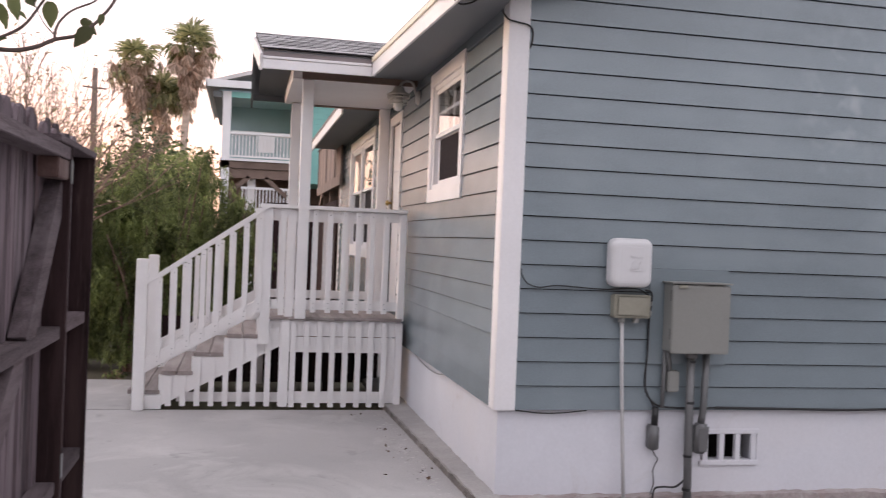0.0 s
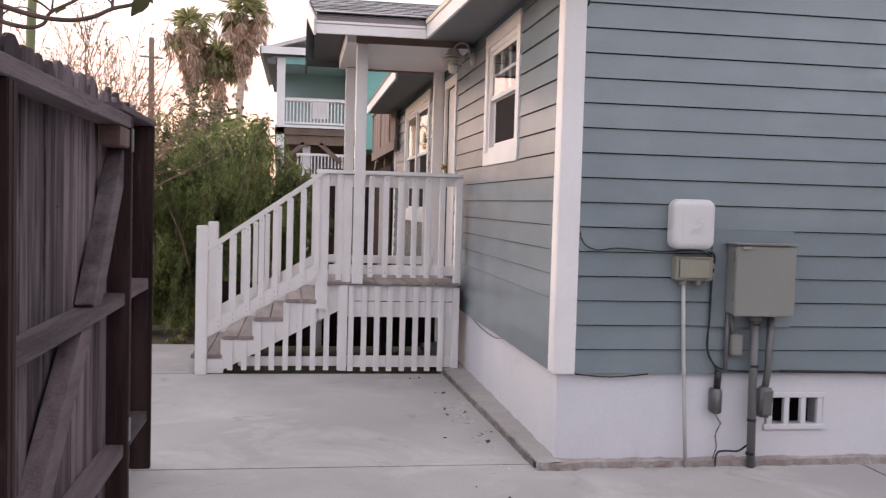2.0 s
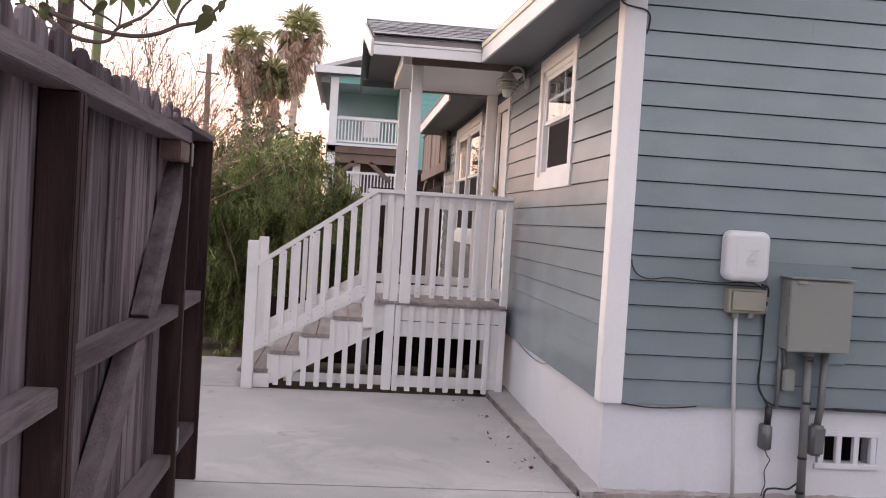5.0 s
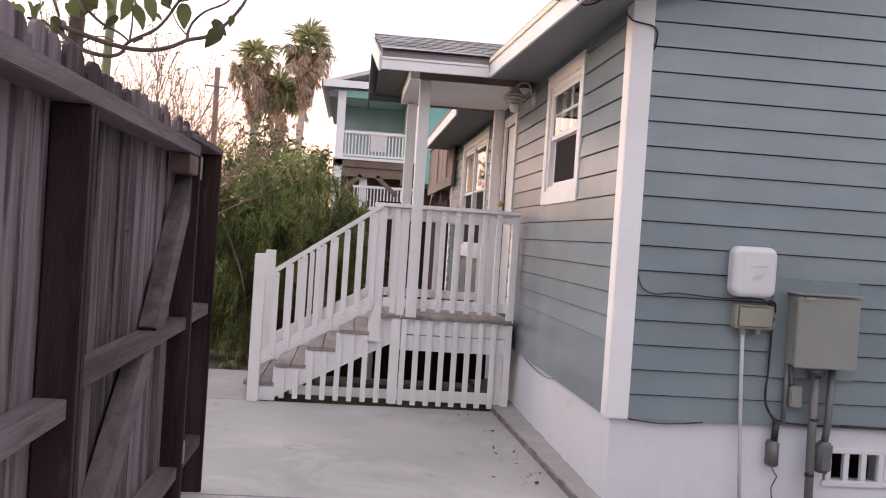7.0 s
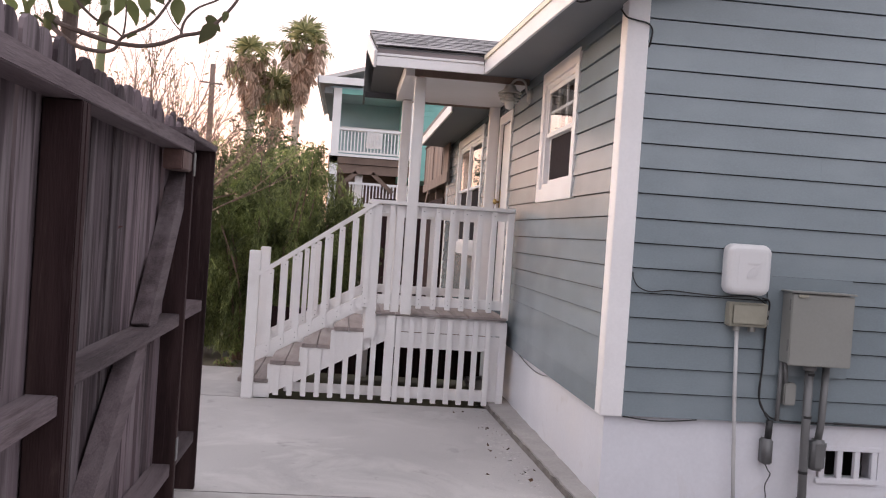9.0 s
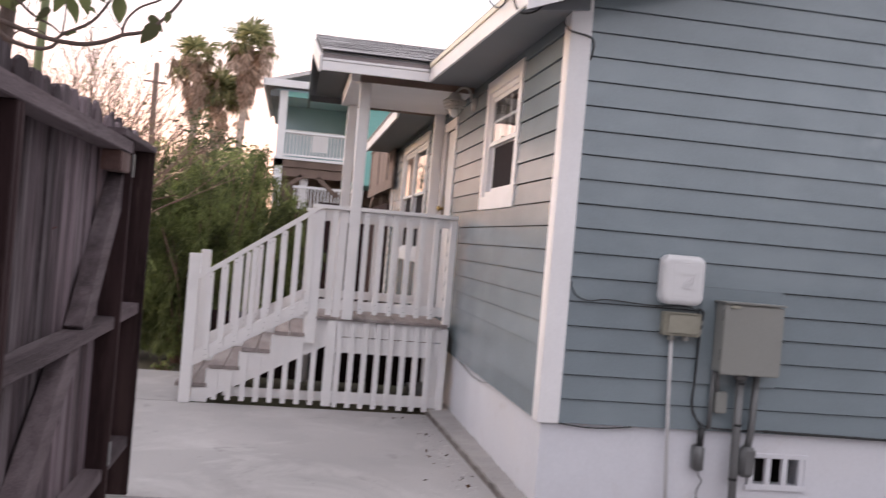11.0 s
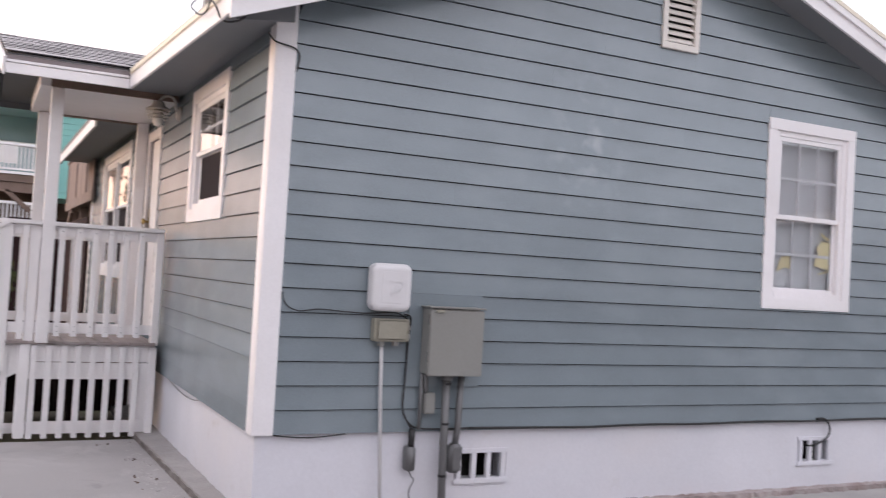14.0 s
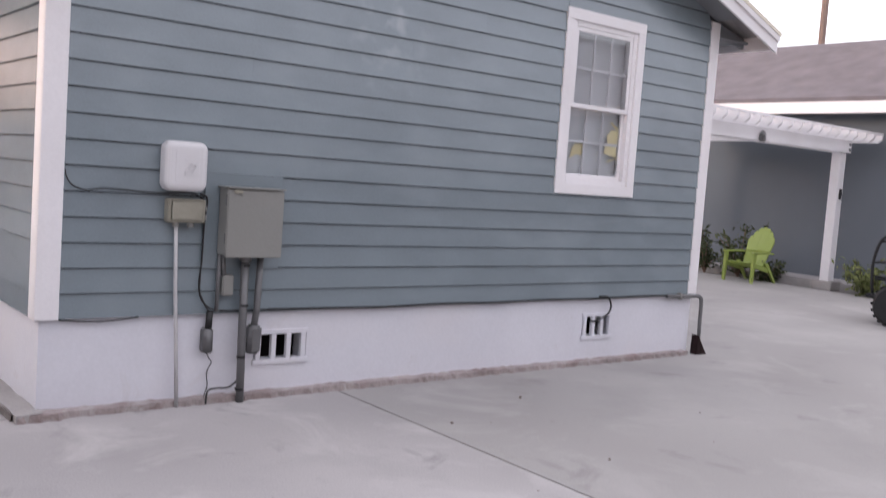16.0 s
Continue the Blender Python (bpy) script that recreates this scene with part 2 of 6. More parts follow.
def prism(points, axis, a, b):
    """A flat outline drawn out along an axis. points: (y, z) for x, (x, z) for y, (x, y) for z."""
    bm = bmesh.new()
    put = {"x": lambda p, s: (s, p[0], p[1]), "y": lambda p, s: (p[0], s, p[1]), "z": lambda p, s: (p[0], p[1], s)}[axis]
    lo = [bm.verts.new(put(p, a)) for p in points]
    hi = [bm.verts.new(put(p, b)) for p in points]
    bm.faces.new(lo)
    bm.faces.new(hi[::-1])
    for k in range(len(points)):
        bm.faces.new((lo[k], hi[k], hi[k - 1], lo[k - 1]))
    return bm


def bar(a, b, w, h, bevel=0.003, up=(0, 0, 1)):
    """A board of section w x h from a to b."""
    a, b = Vector(a), Vector(b)
    d = (b - a).normalized()
    s = d.cross(Vector(up))
    s = s.normalized() if s.length > 1e-4 else Vector((1, 0, 0))
    u = s.cross(d)
    m = Matrix((s, d, u)).transposed().to_4x4()
    m.translation = (a + b) / 2
    return block(bmesh.new(), -w / 2, w / 2, -(b - a).length / 2, (b - a).length / 2, -h / 2, h / 2, bevel, m)


def tube(points, r, sides=10, bm=None, taper=1.0):
    """A round pipe, cable or branch along points."""
    bm = bm or bmesh.new()
    pts = [Vector(p) for p in points]
    rings = []
    side = None
    for k, p in enumerate(pts):
        d = (pts[min(k + 1, len(pts) - 1)] - pts[max(k - 1, 0)]).normalized()
        if side is None:
            side = d.orthogonal().normalized()
        side = (side - d * side.dot(d)).normalized()
        u = d.cross(side)
        rr = r * (1 + (taper - 1) * k / max(1, len(pts) - 1))
        rings.append([bm.verts.new(p + (side * math.cos(t) + u * math.sin(t)) * rr) for t in (2 * math.pi * i / sides for i in range(sides))])
    for lo, hi in zip(rings, rings[1:]):
        for i in range(sides):
            bm.faces.new((lo[i], lo[i - 1], hi[i - 1], hi[i]))
    bm.faces.new(rings[0])
    bm.faces.new(rings[-1][::-1])
    return bm


def bend(points, steps=6):
    """A smooth line through points."""
    p = [Vector(q) for q in points]
    p = [2 * p[0] - p[1]] + p + [2 * p[-1] - p[-2]]
    out = []
    for k in range(1, len(p) - 2):
        for s in range(steps):
            t = s / steps
            out.append(0.5 * (2 * p[k] + (p[k + 1] - p[k - 1]) * t + (2 * p[k - 1] - 5 * p[k] + 4 * p[k + 1] - p[k + 2]) * t * t + (3 * p[k] - p[k - 1] - 3 * p[k + 1] + p[k + 2]) * t ** 3))
    return out + [p[-2]]


def lathe(profile, sides=24, at=(0, 0, 0)):
    """A turned shape from (radius, height) pairs."""
    bm = bmesh.new()
    rings = [[bm.verts.new((at[0] + r * math.cos(2 * math.pi * i / sides), at[1] + r * math.sin(2 * math.pi * i / sides), at[2] + z)) for i in range(sides)] for r, z in profile]
    for lo, hi in zip(rings, rings[1:]):
        for i in range(sides):
            bm.faces.new((lo[i - 1], lo[i], hi[i], hi[i - 1]))
    bm.faces.new(rings[0][::-1])
    bm.faces.new(rings[-1])
    return bm


# ---------------------------------------------------------------- plan of the house
WIDE, DEEP = 6.31, 10.3          # gable wall along x, side wall along y
BASE, COURSE = 0.60, 0.1552       # top of the foundation, height of one siding board
SOFF, FASC, OVER, PITCH = 3.185, 3.115, 0.51, 0.355
RAKE = 0.32                      # overhang over the gable
MID = WIDE / 2


def roof_z(x):
    """Top of the main roof."""
    return 3.30 + PITCH * (OVER + MID - abs(x - MID))


def wall_top(x):
    """Underside of the roof at the gable wall."""
    return roof_z(x) - 0.15


# ---------------------------------------------------------------- ground
bm = bmesh.new()
g = 2000
bm.faces.new([bm.verts.new(p) for p in ((-g, -g, -0.06), (g, -g, -0.06), (g, g, -0.06), (-g, g, -0.06))])
solid("ground", bm, SOIL, "brown soil with leaf litter and sparse grass", "ground", kind="structure")
drive = thing("pavement", (0, 0, 0), "pale worn concrete driveway slabs with stains", "pavement", kind="structure")
GAP = 0.006
for x0, x1, y0, y1 in ((-3.5, -2.45, 3.215, 5.0), (-3.5, 0.0, 0.06, 3.215), (-2.75, 2.1, -9.0, 0.06)):
    part("slab", box(x0 + GAP, x1 - GAP, y0 + GAP, y1 - GAP, -0.12, 0.0, bevel=0.006), CONCRETE, drive)
part("slab", prism([(2.106, -9.0), (15.0, -9.0), (15.0, 12.0), (6.33, 12.0), (6.33, 0.054), (2.106, 0.054)], "z", -0.12, 0.0), EAST_SLAB, drive)

# plain unseen walls, added behind the camera and past the fence to block low light
solid("wall_blocker_south", box(-40, 45, -19.3, -19.0, -0.06, 7.2), CLOSING, "added unseen wall behind the camera that blocks low light", "wall", kind="structure")
solid("wall_blocker_west", box(-4.9, -4.8, 0.4, 5.0, -0.06, 1.4), CLOSING, "added unseen low wall past the fence that blocks low sun", "wall", kind="structure")

# ---------------------------------------------------------------- foundation
found = thing("foundation", (0, 0, 0), "white painted concrete foundation with block vents", "foundation", kind="structure")
VENTS = ((1.43, 1.845), (4.72, 5.12))
VZ0, VZ1 = 0.235, 0.455
cuts = [0.012] + [v for p in VENTS for v in p] + [WIDE - 0.012]
for k in range(0, len(cuts), 2):
    part("front_block_wall", box(cuts[k], cuts[k + 1], 0.012, 0.2, -0.1, BASE), MASONRY, found)
for a, b in VENTS:
    part("front_block_wall", box(a, b, 0.012, 0.2, -0.1, VZ0), MASONRY, found)
    part("front_block_wall", box(a, b, 0.012, 0.2, VZ1, BASE), MASONRY, found)
part("side_block_wall", box(0.012, 0.2, 0.2, DEEP, -0.1, BASE), MASONRY, found)
part("side_block_wall", box(WIDE - 0.2, WIDE - 0.012, 0.2, DEEP, -0.1, BASE), MASONRY, found)
for a, b in VENTS:
    v = part("block_vent", box(a - 0.012, b + 0.012, -0.006, 0.05, VZ0 - 0.012, VZ0 + 0.025, bevel=0.004), MASONRY, found, "white concrete block vent with three dark openings")
    part("vent_head", box(a - 0.012, b + 0.012, -0.004, 0.05, VZ1 - 0.02, VZ1 + 0.012, bevel=0.004), MASONRY, v)
    for k in range(4):
        c = a + 0.03 + (b - a - 0.06) * k / 3
        part("vent_bar", box(c - 0.019, c + 0.019, -0.002, 0.032, VZ0 + 0.025, VZ1 - 0.02, bevel=0.003), MASONRY, v)
# near-black block that paints in the dark behind the vent openings
part("crawl_space_dark", box(0.25, WIDE - 0.25, 0.45, DEEP, -0.05, 0.55), DARK_ROOM, found)


def ledge(line, top, seed, rough=1.0):
    """A rough concrete strip along a wall; line: (u, inner, outer) along the wall."""
    rnd = random.Random(seed)
    bm = bmesh.new()
    rows = []
    for p, q in line:
        j = lambda s: rough * rnd.uniform(-s, s)
        rows.append([bm.verts.new(v) for v in ((p[0], p[1], top + j(0.004)), (q[0] + j(0.004), q[1] + j(0.004), top - 0.006 + j(0.003)), (q[0] + j(0.006), q[1] + j(0.006), -0.02))])
    for a, b in zip(rows, rows[1:]):
        for k in range(2):
            bm.faces.new((a[k], a[k + 1], b[k + 1], b[k]))
    return bm


side_x = lambda y: -0.118 - 0.0275 * max(0.0, min(y, 3.3))
line = [((0.03, 5.0 - 0.1 * k), (side_x(5.0 - 0.1 * k), 5.0 - 0.1 * k)) for k in range(50)] + [((0.03, 0.03), (-0.12, -0.02)), ((0.03, -0.04), (-0.122, -0.088)), ((0.03, -0.087), (-0.05, -0.09))]
part("side_curb", ledge(line, 0.057, 1, 1.6), CURB, found, "rough grey concrete curb")
rnd = random.Random(8)
bm = bmesh.new()
rows = [[bm.verts.new((side_x(y) - 0.013 - rnd.uniform(0, 0.006), y, -0.01)), bm.verts.new((side_x(y) - 0.012, y, 0.04 + rnd.uniform(-0.012, 0.004))), bm.verts.new((side_x(y) + 0.02, y, 0.036))] for y in [4.9 - 0.06 * k for k in range(83)]]
for a, b in zip(rows, rows[1:]):
    for k in range(2):
        bm.faces.new((a[k], a[k + 1], b[k + 1], b[k]))
part("curb_dirt", bm, DIRT, found, "dark grit packed along the foot of the curb")
line = [((0.03 + 0.05 * k, 0.03), (-0.12 + 0.05 * k + 0.0012 * k, -0.09 if k < 6 else -0.06)) for k in range(125)]
line = [(p, (q[0] + 0.02 * math.sin(7.3 * i), q[1] + 0.012 * math.sin(2.1 * i))) for i, (p, q) in enumerate(line)]
part("front_curb", ledge(line, 0.047, 2, 1.9), BROWN_CURB, found, "crumbling brown concrete curb")

# ---------------------------------------------------------------- siding
def board(span_lo, span_hi, z0, z1, lay):
    """One lap board: its lower lip stands proud of the board below."""
    bm = bmesh.new()
    rows = [[bm.verts.new(lay(u, d, z)) for u, d, z in ((span_lo[e], 0.0, z0), (span_lo[e], 0.022, z0), (span_hi[e], 0.008, z1), (span_hi[e], 0.0, z1))] for e in (0, 1)]
    a, b = rows
    bm.faces.new(a)
    bm.faces.new(b[::-1])
    for k in range(4):
        bm.faces.new((a[k], b[k], b[k - 1], a[k - 1]))
    return bm


def clad(parent, lo, hi, holes, lay, joints=(), limit=None, course=COURSE):
    """Courses of boards between lo(z) and hi(z), open at holes (u0, u1, z0, z1)."""
    k = 0
    while True:
        z0 = BASE + course * k
        z1 = z0 + course - 0.0065
        if limit and z1 > limit:
            z1 = limit
        if lo(z0) + 0.05 >= hi(z0) or z1 - z0 < 0.02:
            break
        cuts = {lo(z0), hi(z0)}
        for h in holes:
            if h[2] < z1 and h[3] > z0:
                cuts |= {u for u in h[:2] if lo(z0) < u < hi(z0)}
        cuts |= {u for c, u in joints if c == k}
        cuts = sorted(cuts)
        for a, b in zip(cuts, cuts[1:]):
            rows = [(z0, z1)]
            for h in holes:
                if h[0] <= (a + b) / 2 <= h[1]:
                    rows = [r for p, q in rows for r in ((p, min(q, h[2])), (max(p, h[3]), q)) if r[1] - r[0] > 0.006]
            for za, zb in rows:
                gap = 0.0002 if joints else 0.0
                lo_u, hi_u = (a + gap, b - gap)
                tl, tr = max(lo_u, lo(zb)), min(hi_u, hi(zb))
                if hi_u - lo_u > 0.01 and tr > lo_u and tl < hi_u:
                    part("siding_board", board((lo_u, hi_u), (tl, max(tr, tl + 0.002)), za, zb, lay), SIDING, parent)
        k += 1


W2 = (4.19, 5.22, 1.545, 3.135)   # gable window over its trim
GV = (3.02, 3.39, 3.53, 4.12)     # gable vent
W1 = (1.16, 2.46, 1.99, 3.12)     # side window
DOOR = (3.98, 4.78, 0.90, 3.02)
W3 = (6.05, 8.75, 1.40, 3.10)     # picture window past the porch


def sheet(parent, name, u0, u1, top, holes, lay, inner):
    """The wall behind the boards, with its openings cut through."""
    us = sorted({u0, u1} | {v for h in holes for v in h[:2]})
    for a, b in zip(us, us[1:]):
        zs = [(BASE, None)]
        for h in sorted(holes, key=lambda q: q[2]):
            if h[0] <= a and h[1] >= b:
                lo, _ = zs.pop()
                zs += [(lo, h[2]), (h[3], None)]
        for lo, hi in zs:
            bm = bmesh.new()
            c = [(a, lo, lo), (b, lo, lo)]
            ta, tb = (hi, hi) if hi else (top(a), top(b))
            mid = [(MID, top(MID))] if hi is None and a < MID < b and top(MID) > max(ta, tb) + 0.01 else []
            ring = [(a, lo), (b, lo), (b, tb)] + mid + [(a, ta)]
            f = [bm.verts.new(lay(u, 0.0, z)) for u, z in ring]
            r = [bm.verts.new(lay(u, -inner, z)) for u, z in ring]
            bm.faces.new(f)
            bm.faces.new(r[::-1])
            for k in range(len(ring)):
                bm.faces.new((f[k], r[k], r[k - 1], f[k - 1]))
            part(name, bm, PAPER, parent)


def inset(h, e):
    return (h[0] + e, h[1] - e, h[2] + e, h[3] - e)


south = thing("wall_south", (0, 0, BASE), "blue-grey lap siding on the gable wall", "wall", kind="structure")
lay_s = lambda u, d, z: (u, -d, z)
sheet(south, "sheathing", 0.001, WIDE - 0.001, wall_top, [inset(W2, 0.09), inset(GV, 0.03)], lay_s, 0.14)
reach = lambda z: max(0.0, (z - wall_top(0.0)) / PITCH)
clad(south, lambda z: max(0.112, reach(z)), lambda z: min(WIDE - 0.112, WIDE - reach(z)), [inset(W2, 0.01), inset(GV, 0.005)], lay_s,
     joints=((17, 1.72), (16, 2.05), (18, 2.5), (15, 1.2), (16, 3.75), (12, 2.6), (9, 3.1), (6, 2.9), (3, 4.0), (14, 3.3), (5, 5.4), (19, 3.9), (10, 1.3)))
west = thing("wall_west", (0, 0, BASE), "blue-grey lap siding on the side wall with warm cast", "wall", kind="structure")
lay_w = lambda u, d, z: (-d, u, z)
sheet(west, "sheathing", 0.15, DEEP, lambda u: SOFF + 0.02, [inset(W1, 0.09), inset(DOOR, 0.05), inset(W3, 0.09)], lay_w, 0.14)
clad(west, lambda z: 0.112, lambda z: DEEP - 0.1, [inset(W1, 0.01), inset(DOOR, 0.0), inset(W3, 0.01)], lay_w, limit=SOFF, course=0.1555)
east = thing("wall_east", (WIDE, 0, BASE), "blue-grey side wall", "wall", kind="structure")
part("sheathing", box(WIDE - 0.14, WIDE, 0.15, DEEP, BASE, SOFF), SIDING, east)
north = thing("wall_north", (0, DEEP, BASE), "blue-grey back wall", "wall", kind="structure")
part("sheathing", box(0.15, WIDE - 0.15, DEEP - 0.14, DEEP, BASE, SOFF + 0.1), SIDING, north)
# corner boards
trim = thing("corner_trim", (0, 0, BASE), "white painted corner boards", "trim", kind="structure")
for x, y, sx, sy, top in ((0, 0, 1, 1, SOFF), (WIDE, 0, -1, 1, SOFF + 0.135), (0, DEEP, 1, -1, SOFF)):
    a, b = sorted((x - 0.024 * sx, x + 0.115 * sx))
    c, d = sorted((y - 0.024 * sy, y))
    part("corner_board", box(a, b, c, d, BASE - 0.005, top + (0.14 if x == y == 0 else 0.0), bevel=0.003), WHITE, trim)
    a, b = sorted((x - 0.024 * sx, x))
    c, d = sorted((y + 0.001 * sy, y + 0.115 * sy))
    part("corner_board", box(a, b, c, d, BASE - 0.005, top, bevel=0.003), WHITE, trim)

# ---------------------------------------------------------------- main roof
def narrow(bm):
    """The west eave runs in towards the gable: 0.51 m deep at the porch, 0.37 m at the front."""
    bmesh.ops.bisect_plane(bm, geom=bm.verts[:] + bm.edges[:] + bm.faces[:], plane_co=(0, 2.66, 0), plane_no=(0, 1, 0))
    for v in bm.verts:
        if v.co.x < 0 and v.co.y < 2.66:
            v.co.x *= 1 - 0.09 * (2.66 - v.co.y)
    return bm


roof = thing("roof", (MID, 0, 3.3), "grey asphalt shingle gable roof with white fascia", "roof", kind="structure")
for s in (0, 1):
    e, m = (-OVER - 0.03, MID) if s == 0 else (WIDE + OVER + 0.03, MID)
    pts = [(e, roof_z(e)), (m, roof_z(m)), (m, roof_z(m) - 0.05), (e, roof_z(e) - 0.05)]
    part("deck", narrow(prism(pts, "y", -RAKE - 0.03, DEEP + 0.3)), SHINGLE, roof)
    # boxed eave: soffit, fascia, drip edge
    x0, x1 = (-OVER, 0.0) if s == 0 else (WIDE, WIDE + OVER)
    part("soffit", narrow(box(x0, x1, -0.02, DEEP + 0.3, SOFF, SOFF + 0.02)), SOFFIT, roof, "grey painted soffit")
    x0, x1 = (-OVER - 0.025, -OVER) if s == 0 else (WIDE + OVER, WIDE + OVER + 0.025)
    for ya, yb in ((-RAKE - 0.002, 2.66), (5.34, DEEP + 0.3)) if s == 0 else ((-RAKE - 0.002, DEEP + 0.3),):
        part("fascia", narrow(box(x0, x1, ya, yb, FASC, FASC + 0.155, bevel=0.003)), WHITE, roof)
    # rake boards along the gable
    e = -OVER - 0.025 if s == 0 else WIDE + OVER + 0.025
    pts = [(e, roof_z(e) - 0.05), (m, roof_z(m) - 0.05), (m, roof_z(m) - 0.21), (e, roof_z(e) - 0.21)]
    part("rake_board", narrow(prism(pts, "y", -RAKE - 0.025, -RAKE - 0.003)), WHITE, roof)
    pts = [(e, roof_z(e) - 0.045), (m, roof_z(m) - 0.045), (m, roof_z(m) - 0.10), (e, roof_z(e) - 0.10)]
    part("rake_moulding", narrow(prism(pts, "y", -RAKE - 0.045, -RAKE - 0.026)), WHITE, roof)
    w = 0.02 if s == 0 else WIDE - 0.02
    pts = [(w, wall_top(w)), (m, wall_top(m)), (m, wall_top(m) + 0.015), (w, wall_top(w) + 0.015)]
    part("rake_soffit", prism(pts, "y", -RAKE, 0.0), SOFFIT, roof)
    pts = [(0.085, SOFF + 0.02), (-OVER, FASC + 0.03), (-OVER, roof_z(-OVER) - 0.06), (0.085, wall_top(0.085))]
    if s:
        pts = [(WIDE - p, z) for p, z in pts]
    part("eave_return", narrow(prism(pts, "y", *((-0.045, -0.022) if s == 0 else (0.03, 0.05)))), SOFFIT, roof)
    # pale metal drip edge
    x0, x1 = (-OVER - 0.04, -OVER - 0.026) if s == 0 else (WIDE + OVER + 0.026, WIDE + OVER + 0.04)
    part("drip_edge", narrow(box(x0, x1, -RAKE - 0.03, 2.62 if s == 0 else DEEP + 0.3, 3.235, 3.275, bevel=0.002)), DRIP, roof, "cream metal drip edge")
    e = -OVER - 0.04 if s == 0 else WIDE + OVER + 0.04
    pts = [(e, roof_z(e) - 0.005), (m, roof_z(m) - 0.005), (m, roof_z(m) - 0.044), (e, roof_z(e) - 0.044)]
    part("drip_edge", narrow(prism(pts, "y", -RAKE - 0.05, -RAKE - 0.031)), DRIP, roof, "cream metal drip edge")

# ---------------------------------------------------------------- more materials
GREY_METAL = material("grey_enamel", (0.25, 0.25, 0.235), 0.45, vary=0.08, scale=5, bump=0.04, tint=(0.2, 0.19, 0.17), amount=0.3)
GREY_PIPE = material("grey_conduit", (0.15, 0.15, 0.152), 0.4, metal=0.2, vary=0.12, scale=8, bump=0.04)
PALE_PIPE = material("pale_conduit", (0.5, 0.49, 0.49), 0.45, vary=0.08, scale=8, bump=0.03)
PALE_PLASTIC = material("pale_grey_plastic", (0.66, 0.65, 0.66), 0.4, vary=0.03, scale=4, bump=0.02)
BEIGE_METAL = material("beige_enamel", (0.30, 0.285, 0.23), 0.5, vary=0.1, scale=8, bump=0.05)
BLACK = material("black_rubber", (0.015, 0.015, 0.016), 0.5, vary=0.2, scale=10, bump=0.05)
CREAM = material("cream_paint", (0.74, 0.70, 0.65), 0.55, vary=0.06, scale=5, bump=0.05, per=0.05)
BLIND = material("white_blind", (0.80, 0.79, 0.80), 0.5, vary=0.04, scale=8, bump=0, per=0.06)
YELLOW_TONE = material("yellow_tone", (0.98, 0.78, 0.47), 0.7, vary=0.15, scale=12, bump=0.05)
SCREEN = material("insect_screen", (0.035, 0.03, 0.033), 0.95, spec=0.08, vary=0.2, scale=40, bump=0.2, fine=300)
BRASS = material("tarnished_brass", (0.45, 0.33, 0.14), 0.35, metal=1.0, vary=0.2, scale=30, bump=0.05)
LAMP_PAINT = material("cream_lamp_enamel", (0.6, 0.57, 0.53), 0.35, vary=0.08, scale=10, bump=0.03)
FROSTED = material("frosted_glass", (0.75, 0.72, 0.68), 0.25, vary=0.03, bump=0)
TEAL = material("teal_paint", (0.43, 0.56, 0.61), 0.6, vary=0.08, scale=2, bump=0.1, per=0.08)
PALE_TEAL = material("pale_teal_siding", (0.28, 0.60, 0.56), 0.6, vary=0.06, scale=2, bump=0.08, per=0.08)
FAR_ROOF = material("pale_far_shingle", (0.62, 0.58, 0.58), 0.9, vary=0.2, scale=4, bump=0.3)
RAW_WOOD = material("brown_lumber", (0.20, 0.14, 0.115), 0.85, vary=0.3, scale=2, bump=0.3, per=0.25)
DECK_WOOD = material("brown_boards", (0.24, 0.18, 0.16), 0.85, vary=0.3, scale=3, stretch=(4, 4, 0.6), bump=0.3, per=0.35)
NEIGHBOUR = material("slate_grey_stucco", (0.155, 0.175, 0.20), 0.85, vary=0.08, scale=1.2, bump=0.3, fine=120)
PURPLE_ROOF = material("mauve_grey_shingle", (0.175, 0.155, 0.165), 0.9, vary=0.25, scale=3, bump=0.4, fine=60)
LIME = material("lime_plastic", (0.31, 0.39, 0.09), 0.4, vary=0.06, scale=6, bump=0.02, tint=(0.36, 0.42, 0.14), amount=0.3)
BARK = material("brown_bark", (0.12, 0.085, 0.075), 0.9, vary=0.35, scale=12, bump=0.6, fine=60)
TWIG = material("dry_twig", (0.24, 0.15, 0.12), 0.9, vary=0.3, scale=20, bump=0)
PALM_BARK = material("palm_bark", (0.52, 0.40, 0.33), 0.9, vary=0.3, scale=3, stretch=(1, 1, 5), bump=0.6)
POLE_WOOD = material("utility_pole_wood", (0.26, 0.19, 0.165), 0.9, vary=0.2, scale=3, bump=0.3)


